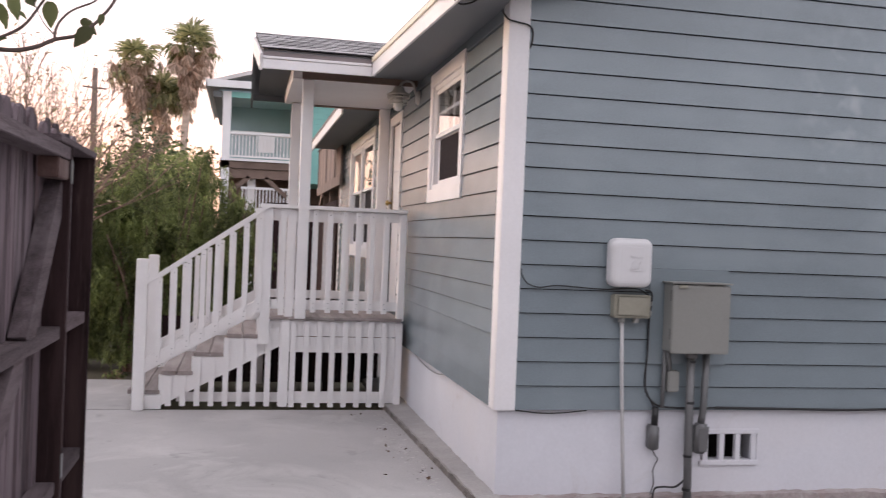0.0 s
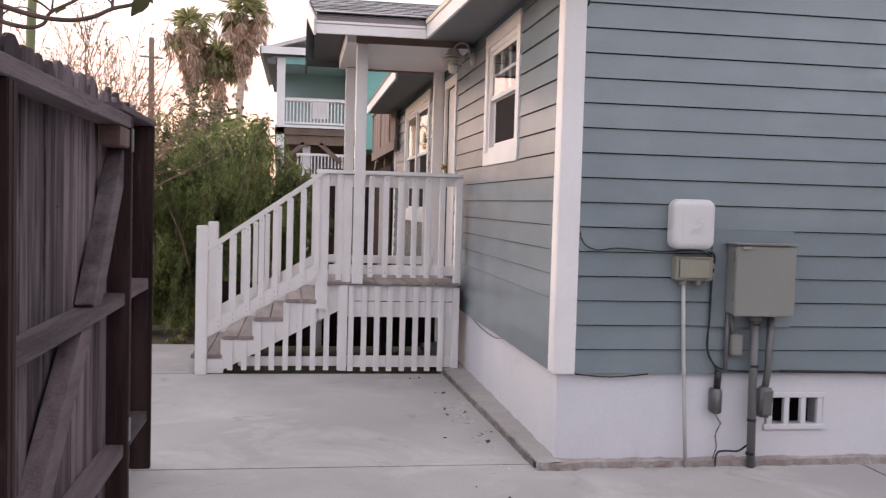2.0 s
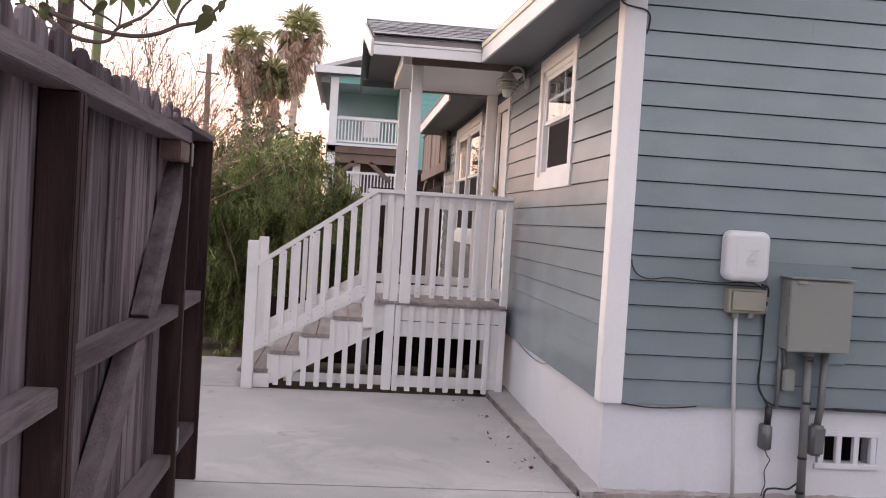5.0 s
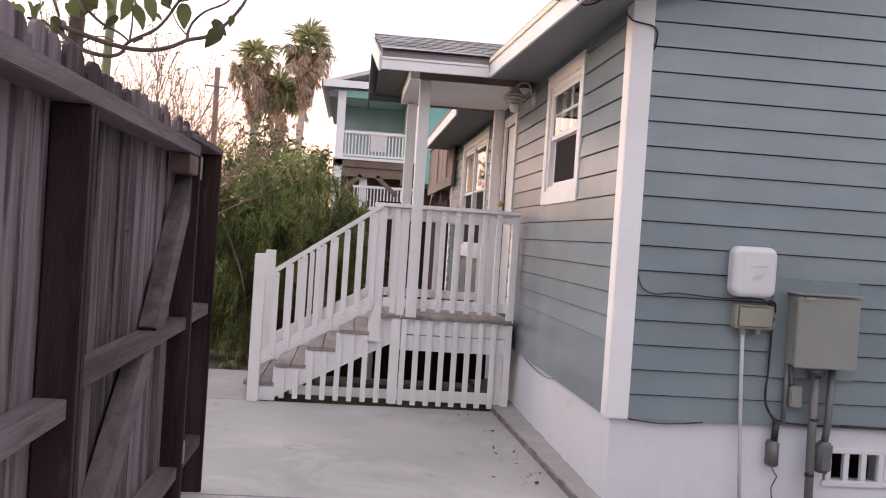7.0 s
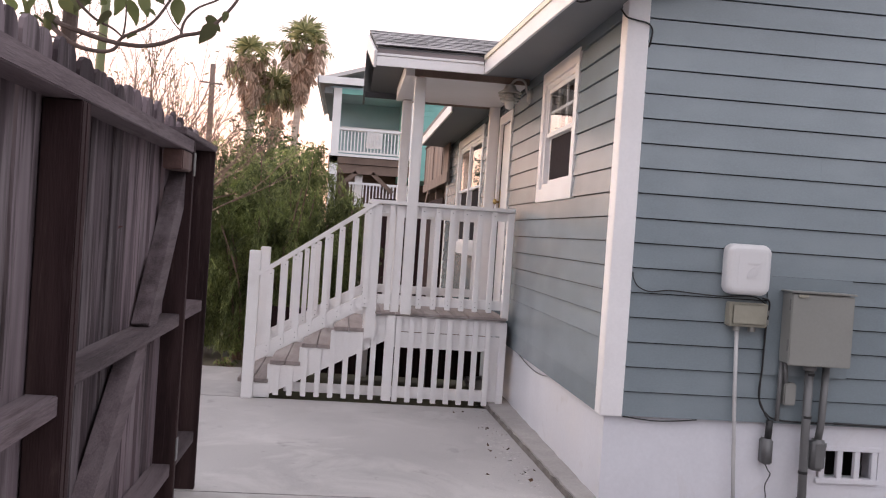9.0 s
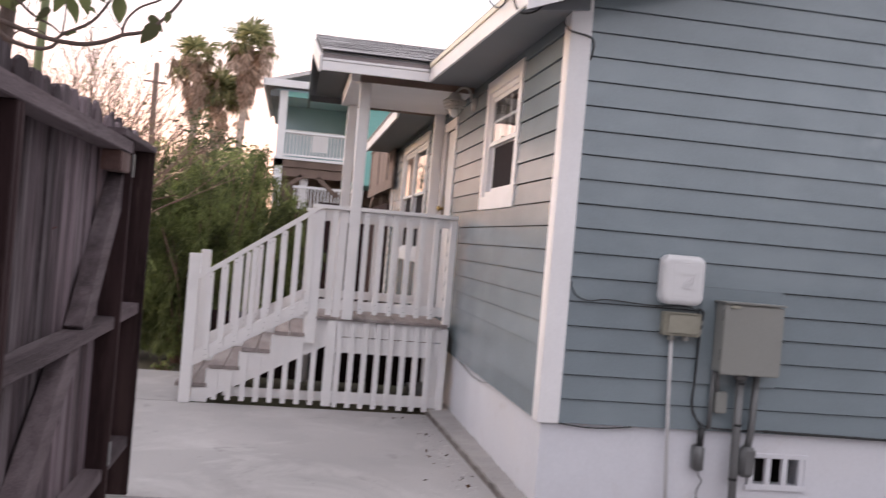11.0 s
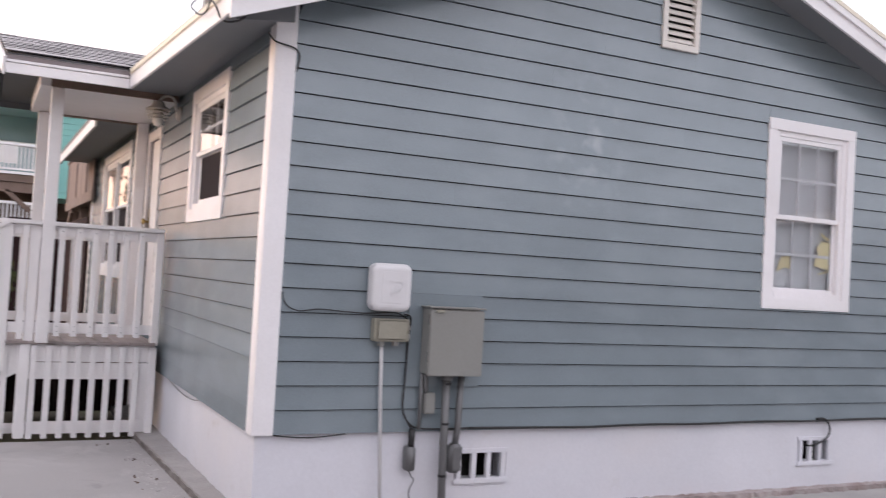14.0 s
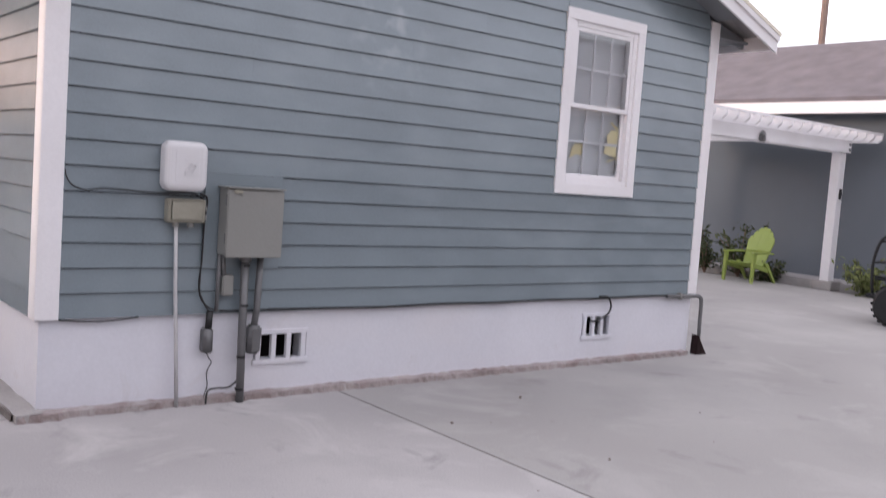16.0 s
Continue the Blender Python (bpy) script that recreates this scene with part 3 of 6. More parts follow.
def leafy(name, color, spread=0.4, rough=0.55, through=0.3, warm=None, clump=0.0, single=False):
    """Leaves, each of its own shade, that let some light through; clump: noise scale of painted lit and dark clumps."""
    m = bpy.data.materials.new(name)
    m.use_nodes = True
    n, l = m.node_tree.nodes, m.node_tree.links
    p = n["Principled BSDF"]
    geo, ramp = n.new("ShaderNodeNewGeometry"), n.new("ShaderNodeValToRGB")
    l.new(n.new("ShaderNodeObjectInfo").outputs["Random"] if single else geo.outputs["Random Per Island"], ramp.inputs[0])
    ramp.color_ramp.elements[0].color = (*[c * (1 - spread) for c in color], 1)
    ramp.color_ramp.elements[1].color = (*(warm or [c * (1 + spread) for c in color]), 1)
    p.inputs["Roughness"].default_value = rough
    tone = ramp.outputs[0]
    # brightens and darkens whole clumps, as if lit outside and shaded within
    if clump:
        co, nz, mr, mul = n.new("ShaderNodeTexCoord"), n.new("ShaderNodeTexNoise"), n.new("ShaderNodeMapRange"), n.new("ShaderNodeVectorMath")
        nz.inputs["Scale"].default_value, nz.inputs["Detail"].default_value = clump, 3
        l.new(co.outputs["Object"], nz.inputs["Vector"])
        for q, v in ((1, 0.36), (2, 0.66), (3, 0.45), (4, 1.75)):
            mr.inputs[q].default_value = v
        l.new(nz.outputs[0], mr.inputs[0])
        mul.operation = "SCALE"
        l.new(tone, mul.inputs[0])
        l.new(mr.outputs[0], mul.inputs["Scale"])
        tone = mul.outputs[0]
    l.new(tone, p.inputs["Base Color"])
    tr, mx = n.new("ShaderNodeBsdfTranslucent"), n.new("ShaderNodeMixShader")
    l.new(tone, tr.inputs[0])
    mx.inputs[0].default_value = through
    l.new(p.outputs[0], mx.inputs[1])
    l.new(tr.outputs[0], mx.inputs[2])
    l.new(mx.outputs[0], n["Material Output"].inputs[0])
    return m


# clump noise paints lit tufts and a dark interior into the leaf colour
WILLOW = leafy("willow_leaf", (0.155, 0.20, 0.07), 0.5, warm=(0.31, 0.345, 0.13), through=0.5, clump=2.6)
SHRUB_LEAF = leafy("dark_shrub_leaf", (0.065, 0.09, 0.04), 0.5, warm=(0.13, 0.15, 0.07))
BROAD_LEAF = leafy("broad_leaf", (0.11, 0.115, 0.06), 0.3, warm=(0.19, 0.22, 0.09), through=0.5, single=True)
PALE_LEAF = leafy("pale_yellow_leaf", (0.34, 0.29, 0.15), 0.4, warm=(0.55, 0.44, 0.28), through=0.55)
PALM_GREEN = leafy("palm_frond", (0.28, 0.31, 0.14), 0.5, warm=(0.52, 0.48, 0.25), through=0.62)
PALM_DRY = leafy("dry_palm_frond", (0.62, 0.44, 0.33), 0.4, warm=(0.86, 0.68, 0.56), through=0.66)
FLOWER = leafy("red_brown_leaf", (0.10, 0.045, 0.04), 0.4)
DRY_LEAF = leafy("fallen_leaf", (0.10, 0.06, 0.04), 0.5)

# ---------------------------------------------------------------- rooms behind the windows, dimness put into their colour
solid("ceiling", box(0.15, WIDE - 0.15, 0.15, DEEP - 0.15, 3.16, 3.2), DARK_ROOM, "plain ceiling inside the house, its dimness painted near black", "ceiling", kind="structure")
solid("floor", box(0.15, WIDE - 0.15, 0.15, DEEP - 0.15, 0.72, 0.78), DARK_ROOM, "plain floor inside the house, its dimness painted near black", "floor", kind="structure")
solid("wall_inner", box(0.15, WIDE - 0.15, 3.2, 3.3, 0.78, 3.16), DARK_ROOM, "partition wall inside the house, its dimness painted near black", "wall", kind="structure")


def pane(u0, u1, z0, z1, d, lay, parent, skew=0.0):
    """A sheet of glass; skew: how far its far edge stands out."""
    bm = bmesh.new()
    f = [bm.verts.new(lay(u, d + (skew if u == u1 else 0.0), z)) for u, z in ((u0, z0), (u1, z0), (u1, z1), (u0, z1))]
    bm.faces.new(f)
    r = bmesh.ops.extrude_face_region(bm, geom=bm.faces[:])
    a, b = Vector(lay(0, 0.004, 0)), Vector(lay(0, 0, 0))
    bmesh.ops.translate(bm, vec=b - a, verts=[v for v in r["geom"] if isinstance(v, bmesh.types.BMVert)])
    ob = part("pane", bm, GLASS, parent)
    ob.visible_shadow = False
    return ob


def lay_box(u0, u1, d0, d1, z0, z1, lay, bevel=0.003):
    a, b = lay(u0, d0, z0), lay(u1, d1, z1)
    lo, hi = [min(p, q) for p, q in zip(a, b)], [max(p, q) for p, q in zip(a, b)]
    return box(lo[0], hi[0], lo[1], hi[1], lo[2], hi[2], bevel=bevel)


def sash(win, u0, u1, z0, z1, d, lay, cols, rows, screen=False, skew=0.0):
    """One sash: its frame, glazing bars and panes."""
    w = 0.038
    s = part("sash", lay_box(u0, u1, d - 0.03, d, z0, z0 + w, lay), WHITE, win)
    part("rail", lay_box(u0, u1, d - 0.03, d, z1 - w, z1, lay), WHITE, s)
    for a, b in ((u0, u0 + w), (u1 - w, u1)):
        part("stile", lay_box(a, b, d - 0.03, d, z0 + w, z1 - w, lay), WHITE, s)
    a0, a1, b0, b1 = u0 + w, u1 - w, z0 + w, z1 - w
    for k in range(1, cols):
        c = a0 + (a1 - a0) * k / cols
        part("glazing_bar", lay_box(c - 0.012, c + 0.012, d - 0.028, d - 0.012, b0, b1, lay), WHITE, s)
    for k in range(1, rows):
        c = b0 + (b1 - b0) * k / rows
        part("glazing_bar", lay_box(a0, a1, d - 0.027, d - 0.013, c - 0.012, c + 0.012, lay), WHITE, s)
    pane(a0, a1, b0, b1, d - (0.012 if screen else 0.005) - max(0.0, skew), lay, s, skew)
    if screen:
        part("insect_screen", lay_box(a0, a1, d - 0.005, d - 0.003, b0, b1, lay, 0), SCREEN, s, "dark mesh insect screen")
    return s


def casing(win, h, lay, w=0.095, d=0.03):
    """Flat boards round an opening."""
    u0, u1, z0, z1 = h
    part("head_casing", lay_box(u0, u1, 0.0, d, z1 - w, z1, lay), WHITE, win)
    part("sill_casing", lay_box(u0, u1, 0.0, d, z0, z0 + w, lay), WHITE, win)
    for a, b in ((u0, u0 + w), (u1 - w, u1)):
        part("side_casing", lay_box(a, b, 0.0, d - 0.002, z0 + w, z1 - w, lay), WHITE, win)


def jamb(win, h, lay, w, deep=0.12):
    """The lining of the opening."""
    u0, u1, z0, z1 = h[0] + w, h[1] - w, h[2] + w, h[3] - w
    t = 0.05
    for a in ((u0, u0 + t, z0, z1), (u1 - t, u1, z0, z1), (u0 + t, u1 - t, z0, z0 + t), (u0 + t, u1 - t, z1 - t, z1)):
        part("frame", lay_box(a[0], a[1], -deep, 0.008, a[2], a[3], lay), WHITE, win)
    return u0 + t, u1 - t, z0 + t, z1 - t


def slats(parent, u0, u1, z0, z1, d, lay, tilt=0.5):
    """A venetian blind."""
    me = mesh_of("slat", lay_box(u0, u1, -0.0142, 0.0142, -0.001, 0.001, lay, 0), BLIND)
    axis = Vector(lay(1, 0, 0)).normalized()
    n = int((z1 - z0) / 0.024)
    for k in range(n):
        m = Matrix.Translation(lay(0, d, z0 + (k + 0.5) * (z1 - z0) / n))
        mid = Matrix.Translation(lay((u0 + u1) / 2, 0, 0))
        piece("slat", me, parent, m @ mid @ Matrix.Rotation(tilt, 4, axis) @ mid.inverted())
    part("head_rail", lay_box(u0, u1, d - 0.02, d + 0.02, z1, z1 + 0.03, lay), BLIND, parent)


# gable window
w2 = thing("window_1", (4.7, 0, 1.545), "white double-hung window with grilles and closed blinds", "window", kind="structure")
casing(w2, W2, lay_s)
i2 = jamb(w2, W2, lay_s, 0.092)
sash(w2, i2[0], i2[1], 2.30, i2[3], 0.0, lay_s, 3, 2)
sash(w2, i2[0], i2[1], i2[2], 2.335, -0.035, lay_s, 3, 2)
blind = thing("venetian_blind", (4.7, 0.15, 1.7), "white venetian blind lowered behind the gable window", "blind")
slats(blind, i2[0] + 0.004, i2[1] - 0.004, i2[2] + 0.01, i2[3] - 0.04, -0.09, lay_s, 1.3)
# flat yellow outlines between the lower sash and the blind
for k, (outline, label) in enumerate(((((4.87, 1.93), (5.04, 1.90), (5.03, 2.02), (5.055, 2.03), (5.05, 2.14), (4.95, 2.15), (4.89, 2.09), (4.91, 2.03), (4.88, 2.02)), "large yellow irregular shape behind the window pane"),
                                      (((4.93, 2.205), (5.0, 2.165), (5.06, 2.14), (5.08, 2.16), (5.0, 2.19), (4.945, 2.222)), "narrow yellow strip above the large yellow shape"),
                                      (((4.92, 1.85), (5.05, 1.885), (5.05, 1.90), (4.95, 1.873)), "narrow yellow strip below the large yellow shape"),
                                      (((4.44, 1.86), (4.52, 1.90), (4.62, 1.885), (4.635, 2.05), (4.57, 2.0), (4.49, 1.99), (4.46, 1.94)), "small triangular yellow shape behind the window pane"))):
    solid("paper_ornament", prism(outline, "y", 0.058 + 0.004 * k, 0.061 + 0.004 * k), YELLOW_TONE, label, "ornament", group="ornaments in the window")

# side window
w1 = thing("window_2", (0, 1.8, 1.99), "white double-hung window with a dark lower screen", "window", kind="structure")
casing(w1, W1, lay_w, 0.11)
i1 = jamb(w1, W1, lay_w, 0.105)
zm = 2.56
sash(w1, i1[0], i1[1], zm - 0.015, i1[3], 0.0, lay_w, 3, 2)
sash(w1, i1[0], i1[1], i1[2], zm + 0.015, -0.035, lay_w, 1, 1, screen=True)

# picture window past the porch: two double-hung units side by side
w3 = thing("window_3", (0, 7.4, 1.4), "white twin double-hung window with bright upper panes", "window", kind="structure")
casing(w3, W3, lay_w, 0.12)
i3 = jamb(w3, W3, lay_w, 0.115)
c3 = (i3[0] + i3[1]) / 2
part("mullion", lay_box(c3 - 0.05, c3 + 0.05, -0.1, 0.02, i3[2], i3[3], lay_w), WHITE, w3)
for a, b in ((i3[0], c3 - 0.05), (c3 + 0.05, i3[1])):
    sash(w3, a, b, 2.30, i3[3], 0.0, lay_w, 1, 1, skew=0.028)
    sash(w3, a, b, i3[2], 2.335, -0.035, lay_w, 1, 1, screen=True)

# entrance door
door = thing("door_1", (0, 4.4, 0.9), "white panelled entrance door in white casing", "door", kind="structure")
part("side_casing", lay_box(DOOR[0], DOOR[0] + 0.1, 0.0, 0.03, DOOR[2], DOOR[3], lay_w), WHITE, door)
part("side_casing", lay_box(DOOR[1] - 0.1, DOOR[1], 0.0, 0.03, DOOR[2], DOOR[3], lay_w), WHITE, door)
part("head_casing", lay_box(DOOR[0] + 0.1, DOOR[1] - 0.1, 0.0, 0.03, DOOR[3] - 0.1, DOOR[3], lay_w), WHITE, door)
leaf = part("door_leaf", lay_box(DOOR[0] + 0.1, DOOR[1] - 0.1, -0.05, -0.01, DOOR[2], DOOR[3] - 0.1, lay_w), WHITE, door)
for z0, z1 in ((1.05, 1.55), (1.7, 2.3), (2.4, 2.85)):
    part("panel", lay_box(DOOR[0] + 0.18, DOOR[1] - 0.18, -0.012, -0.004, z0, z1, lay_w, 0.004), WHITE, leaf)
knob = lathe([(0.012, 0), (0.012, 0.03), (0.03, 0.04), (0.034, 0.055), (0.02, 0.07), (0.004, 0.072)], 16)
bmesh.ops.transform(knob, matrix=Matrix.Translation((0.0, DOOR[1] - 0.14, 2.06)) @ Matrix.Rotation(radians(-90), 4, "Y"), verts=knob.verts)
part("door_handle", knob, BRASS, leaf, "tarnished brass knob", True)
part("lock_plate", lay_box(DOOR[1] - 0.17, DOOR[1] - 0.11, -0.012, -0.004, 1.95, 2.2, lay_w), BRASS, leaf)

# gable vent with louvres
gv = thing("gable_vent", (3.2, 0, 3.53), "cream louvred gable vent high on the siding", "vent")
u0, u1, z0, z1 = GV
for a in ((u0, u1, z0, z0 + 0.05), (u0, u1, z1 - 0.05, z1), (u0, u0 + 0.05, z0 + 0.05, z1 - 0.05), (u1 - 0.05, u1, z0 + 0.05, z1 - 0.05)):
    part("frame", lay_box(a[0], a[1], -0.02, 0.035, a[2], a[3], lay_s), CREAM, gv)
part("backing", lay_box(u0 + 0.03, u1 - 0.03, -0.03, -0.025, z0 + 0.03, z1 - 0.03, lay_s, 0), BLACK, gv)
me = mesh_of("louvre", box(u0 + 0.05, u1 - 0.05, -0.028, 0.028, -0.004, 0.004, bevel=0.002), CREAM)
for k in range(9):
    piece("louvre", me, gv, Matrix.Translation((0, -0.008, z0 + 0.08 + k * 0.054)) @ Matrix.Rotation(radians(52), 4, "X"))

# ---------------------------------------------------------------- porch roof
PXF, PX, PY0, PY1, PRZ = -1.505, -1.565, 2.66, 5.34, 3.70
PYM = (PY0 + PY1) / 2
pz = lambda y: PRZ - abs(y - PYM) * (PRZ - 3.285) / (PYM - PY0)
back_x = lambda z: -OVER + max(0.0, z - 3.30) / PITCH
proof = thing("porch_roof", (-1.0, PYM, 3.1), "small gabled porch roof with grey shingles and white fascia", "roof", kind="structure")
for s, y in ((0, PY0), (1, PY1)):
    bm = bmesh.new()
    e = y + 0.004 if s == 0 else y
    q = [(PXF if s == 0 else PX, e, pz(y)), (PX, PYM, PRZ), (back_x(PRZ) + 0.02, PYM, PRZ), (back_x(pz(y)) - 0.04, e, pz(y))]
    up = [bm.verts.new(p) for p in q]
    dn = [bm.verts.new((p[0], p[1], p[2] - 0.022)) for p in q]
    bm.faces.new(up)
    bm.faces.new(dn[::-1])
    for k in range(4):
        bm.faces.new((up[k], dn[k], dn[k - 1], up[k - 1]))
    part("roof_deck", bm, SHINGLE if s == 0 else SOFFIT, proof)
    ya, yb = (y, y + 0.022) if s == 0 else (y - 0.022, y)
    # the back fascia takes the shaded grey instead of white
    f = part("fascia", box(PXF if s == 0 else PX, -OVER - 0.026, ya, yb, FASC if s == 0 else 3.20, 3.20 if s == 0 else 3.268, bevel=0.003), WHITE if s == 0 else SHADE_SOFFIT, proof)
    if s == 0:
        part("moulding", box(PXF, -OVER - 0.03, y - 0.008, y + 0.02, 3.202, 3.226, bevel=0.004), WHITE, f)
        # strip painted in the tone of the shingle overhang's shadow
        part("edge_strip", box(PXF, -OVER - 0.03, y + 0.006, y + 0.02, 3.227, 3.262), EDGE_STRIP, f, "edge strip under the shingles, their shadow painted on in mauve-brown")
    pts = [(y, pz(y) - 0.042), (PYM, PRZ - 0.042), (PYM, PRZ - 0.20), (y, pz(y) - 0.17)]
    if s == 0:
        part("rake_board", bar((PXF - 0.013, y - 0.01, pz(y) - 0.115), (PX - 0.013, PYM, PRZ - 0.115), 0.024, 0.15), WHITE, proof)
    else:
        part("rake_board", prism(pts, "x", PX - 0.024, PX - 0.001), SOFFIT, proof)
    pts = [(y, 3.27), (y, 3.28), (PYM, 3.28), (PYM, 3.27)]
    # shade of the roof hollow is put into this soffit's colour
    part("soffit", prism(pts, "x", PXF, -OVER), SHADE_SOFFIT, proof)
part("porch_ceiling", box(-1.128, -0.03, 3.155, 4.87, 3.135, 3.149), WHITE, proof, "pale grey porch ceiling")
part("beam", box(-1.215, -1.13, 3.12, 4.88, 3.125, 3.268, bevel=0.004), WHITE, proof)
part("beam", box(-1.129, -0.03, 3.118, 3.154, 3.128, 3.268, bevel=0.003), RAW_WOOD, proof, "brown unpainted beam")
part("rear_trim", box(-1.129, -0.03, 4.871, 4.90, 3.115, 3.268, bevel=0.003), RAW_WOOD, proof, "brown unpainted beam")
for x, y in ((-1.065, 3.20), (-1.09, 4.80)):
    part("post", box(x - 0.052, x + 0.052, y - 0.052, y + 0.052, 0.87, 3.124, bevel=0.006), WEATHERED_WHITE, proof, "white square porch post")
part("post", box(-0.145, -0.032, 4.80, 4.90, 0.90, 3.134, bevel=0.006), WEATHERED_WHITE, proof, "white square porch post")
me = mesh_of("shingle", box(-0.163, 0.163, 0.0, 0.15, 0.0, 0.009), SHINGLE)
# all faces but the top get the painted shade, for dark course lines
me.materials.append(SHADED_EDGE)
for f in me.polygons:
    f.material_index = 0 if f.normal.z > 0.5 else 1
slope = math.atan2(PRZ - 3.285, PYM - PY0)
rnd = random.Random(5)
for r in range(11):
    y = PY0 - 0.022 + r * 0.122
    left, k = PXF + (PX - PXF) * min(1.0, max(0.0, y - PY0) / (PYM - PY0)) - 0.012, 0
    while left + 0.1 < back_x(pz(max(y, PY0))):
        w = 0.328 if k or r % 2 else 0.164
        piece("shingle", me, proof, Matrix.Translation((left + w / 2, y, pz(max(y, PY0)) + 0.003 + rnd.uniform(0, 0.003))) @ Matrix.Rotation(slope - 0.035, 4, "X") @ Matrix.Rotation(rnd.uniform(-0.012, 0.012), 4, "Z") @ Matrix.Diagonal((w / 0.328, 1, 1, 1)))
        left += w
        k += 1

# ---------------------------------------------------------------- porch deck, stairs, railings
DZ, FY, BY = 0.885, 3.23, 4.80
porch = thing("porch", (-1.2, 4.0, 0), "raised white wooden porch with stairs, railings and slatted skirt", "porch")
deck = part("deck", box(-1.40, -0.10, FY + 0.03, BY + 0.03, DZ - 0.16, DZ - 0.03), WEATHERED_WHITE, porch)
rnd = random.Random(17)
for k in range(10):
    x = -1.44 + k * 0.1415
    part("deck_board", box(x, min(x + 0.1375, -0.085), FY - 0.055 + rnd.uniform(-0.008, 0.008), BY + 0.03, DZ - 0.028, DZ + rnd.uniform(-0.003, 0.002), bevel=0.004), TREAD, deck)
RISE, RUN, NOSE = 0.177, 0.29, -1.46
stairs = part("stair_stringer", prism([(-2.52, 0.0), (-2.36, 0.0), (-1.12, 0.66), (-1.12, 0.85), (-1.46, 0.85)] + [p for k in range(4, 0, -1) for p in ((NOSE - RUN * (4 - k), RISE * k - 0.04), (NOSE - RUN * (5 - k) if k > 1 else -2.52, RISE * k - 0.04))], "y", FY + 0.02, FY + 0.06), WEATHERED_WHITE, porch)
part("stair_stringer", prism([(-2.52, 0.0), (-2.36, 0.0), (-1.30, 0.6), (-1.30, 0.85), (-1.46, 0.85), (-2.52, 0.14)], "y", BY - 0.06, BY - 0.02), WEATHERED_WHITE, porch)
for k in range(1, 5):
    x1 = NOSE - RUN * (4 - k) + 0.02
    for j in range(2):
        part("tread", box(x1 - 0.145 * (j + 1), x1 - 0.145 * j - 0.006, FY + 0.005, BY - 0.02, RISE * k - 0.038, RISE * k, bevel=0.004), TREAD, stairs, "worn grey wooden tread")
part("riser", box(-2.52, -2.30, FY + 0.001, FY + 0.018, 0.0, 0.13, bevel=0.003), WEATHERED_WHITE, stairs)


def post(x0, x1, y0, y1, z0, z1, parent, name="newel_post"):
    return part(name, box(x0, x1, y0, y1, z0, z1, bevel=0.006), WEATHERED_WHITE, parent)


nail_me = mesh_of("nail", tube([(0, 0, 0), (0, -0.003, 0)], 0.0042, 6), GREY_PIPE)
slat_bm = lambda x, z0, z1, y: box(x - 0.026, x + 0.026, y - 0.036, y, z0, z1, bevel=0.004)
# front railing on the deck
rail = part("deck_railing", box(-1.47, -0.065, FY - 0.075, FY + 0.055, 1.905, 1.942, bevel=0.005), WEATHERED_WHITE, porch, "white flat-capped railing")
part("under_rail", box(-1.34, -0.075, FY - 0.018, FY + 0.02, 1.815, 1.904, bevel=0.003), WEATHERED_WHITE, rail)
part("bottom_rail", box(-1.34, -0.075, FY - 0.018, FY + 0.02, 0.955, 1.045, bevel=0.003), WEATHERED_WHITE, rail)
for x in (-0.947, -0.806, -0.667, -0.534, -0.402, -0.265):
    part("baluster", slat_bm(x, 0.93, 1.903, FY - 0.02), WEATHERED_WHITE, rail)
    for z in (0.975, 1.02, 1.86):
        piece("nail", nail_me, rail, Matrix.Translation((x, FY - 0.056, z)))
part("baluster", slat_bm(-1.245, 0.90, 1.903, FY - 0.02), WEATHERED_WHITE, rail)
post(-1.21, -1.13, FY - 0.03, FY + 0.06, 0.86, 1.903, rail, "rail_post")
post(-0.135, -0.068, FY - 0.05, FY + 0.04, 0.86, 1.903, rail, "rail_post")
post(-1.445, -1.345, FY - 0.06, FY + 0.03, 0.62, 1.903, rail)
# railing along the back of the deck
rail = part("deck_railing", box(-1.50, -0.02, BY - 0.03, BY + 0.11, 1.905, 1.942, bevel=0.005), WEATHERED_WHITE, porch, "white flat-capped railing")
part("under_rail", box(-1.34, -0.15, BY + 0.06, BY + 0.098, 1.815, 1.904, bevel=0.003), WEATHERED_WHITE, rail)
part("bottom_rail", box(-1.34, -0.15, BY + 0.06, BY + 0.098, 0.955, 1.045, bevel=0.003), WEATHERED_WHITE, rail)
for k in range(5):
    part("baluster", slat_bm(-1.20 + 0.25 * k, 0.90, 1.903, BY + 0.136), WEATHERED_WHITE, rail)
post(-1.45, -1.35, BY - 0.02, BY + 0.08, 0.0, 1.903, rail)
# stair railings
top = lambda x: 1.10 + (x + 2.56) * 0.7
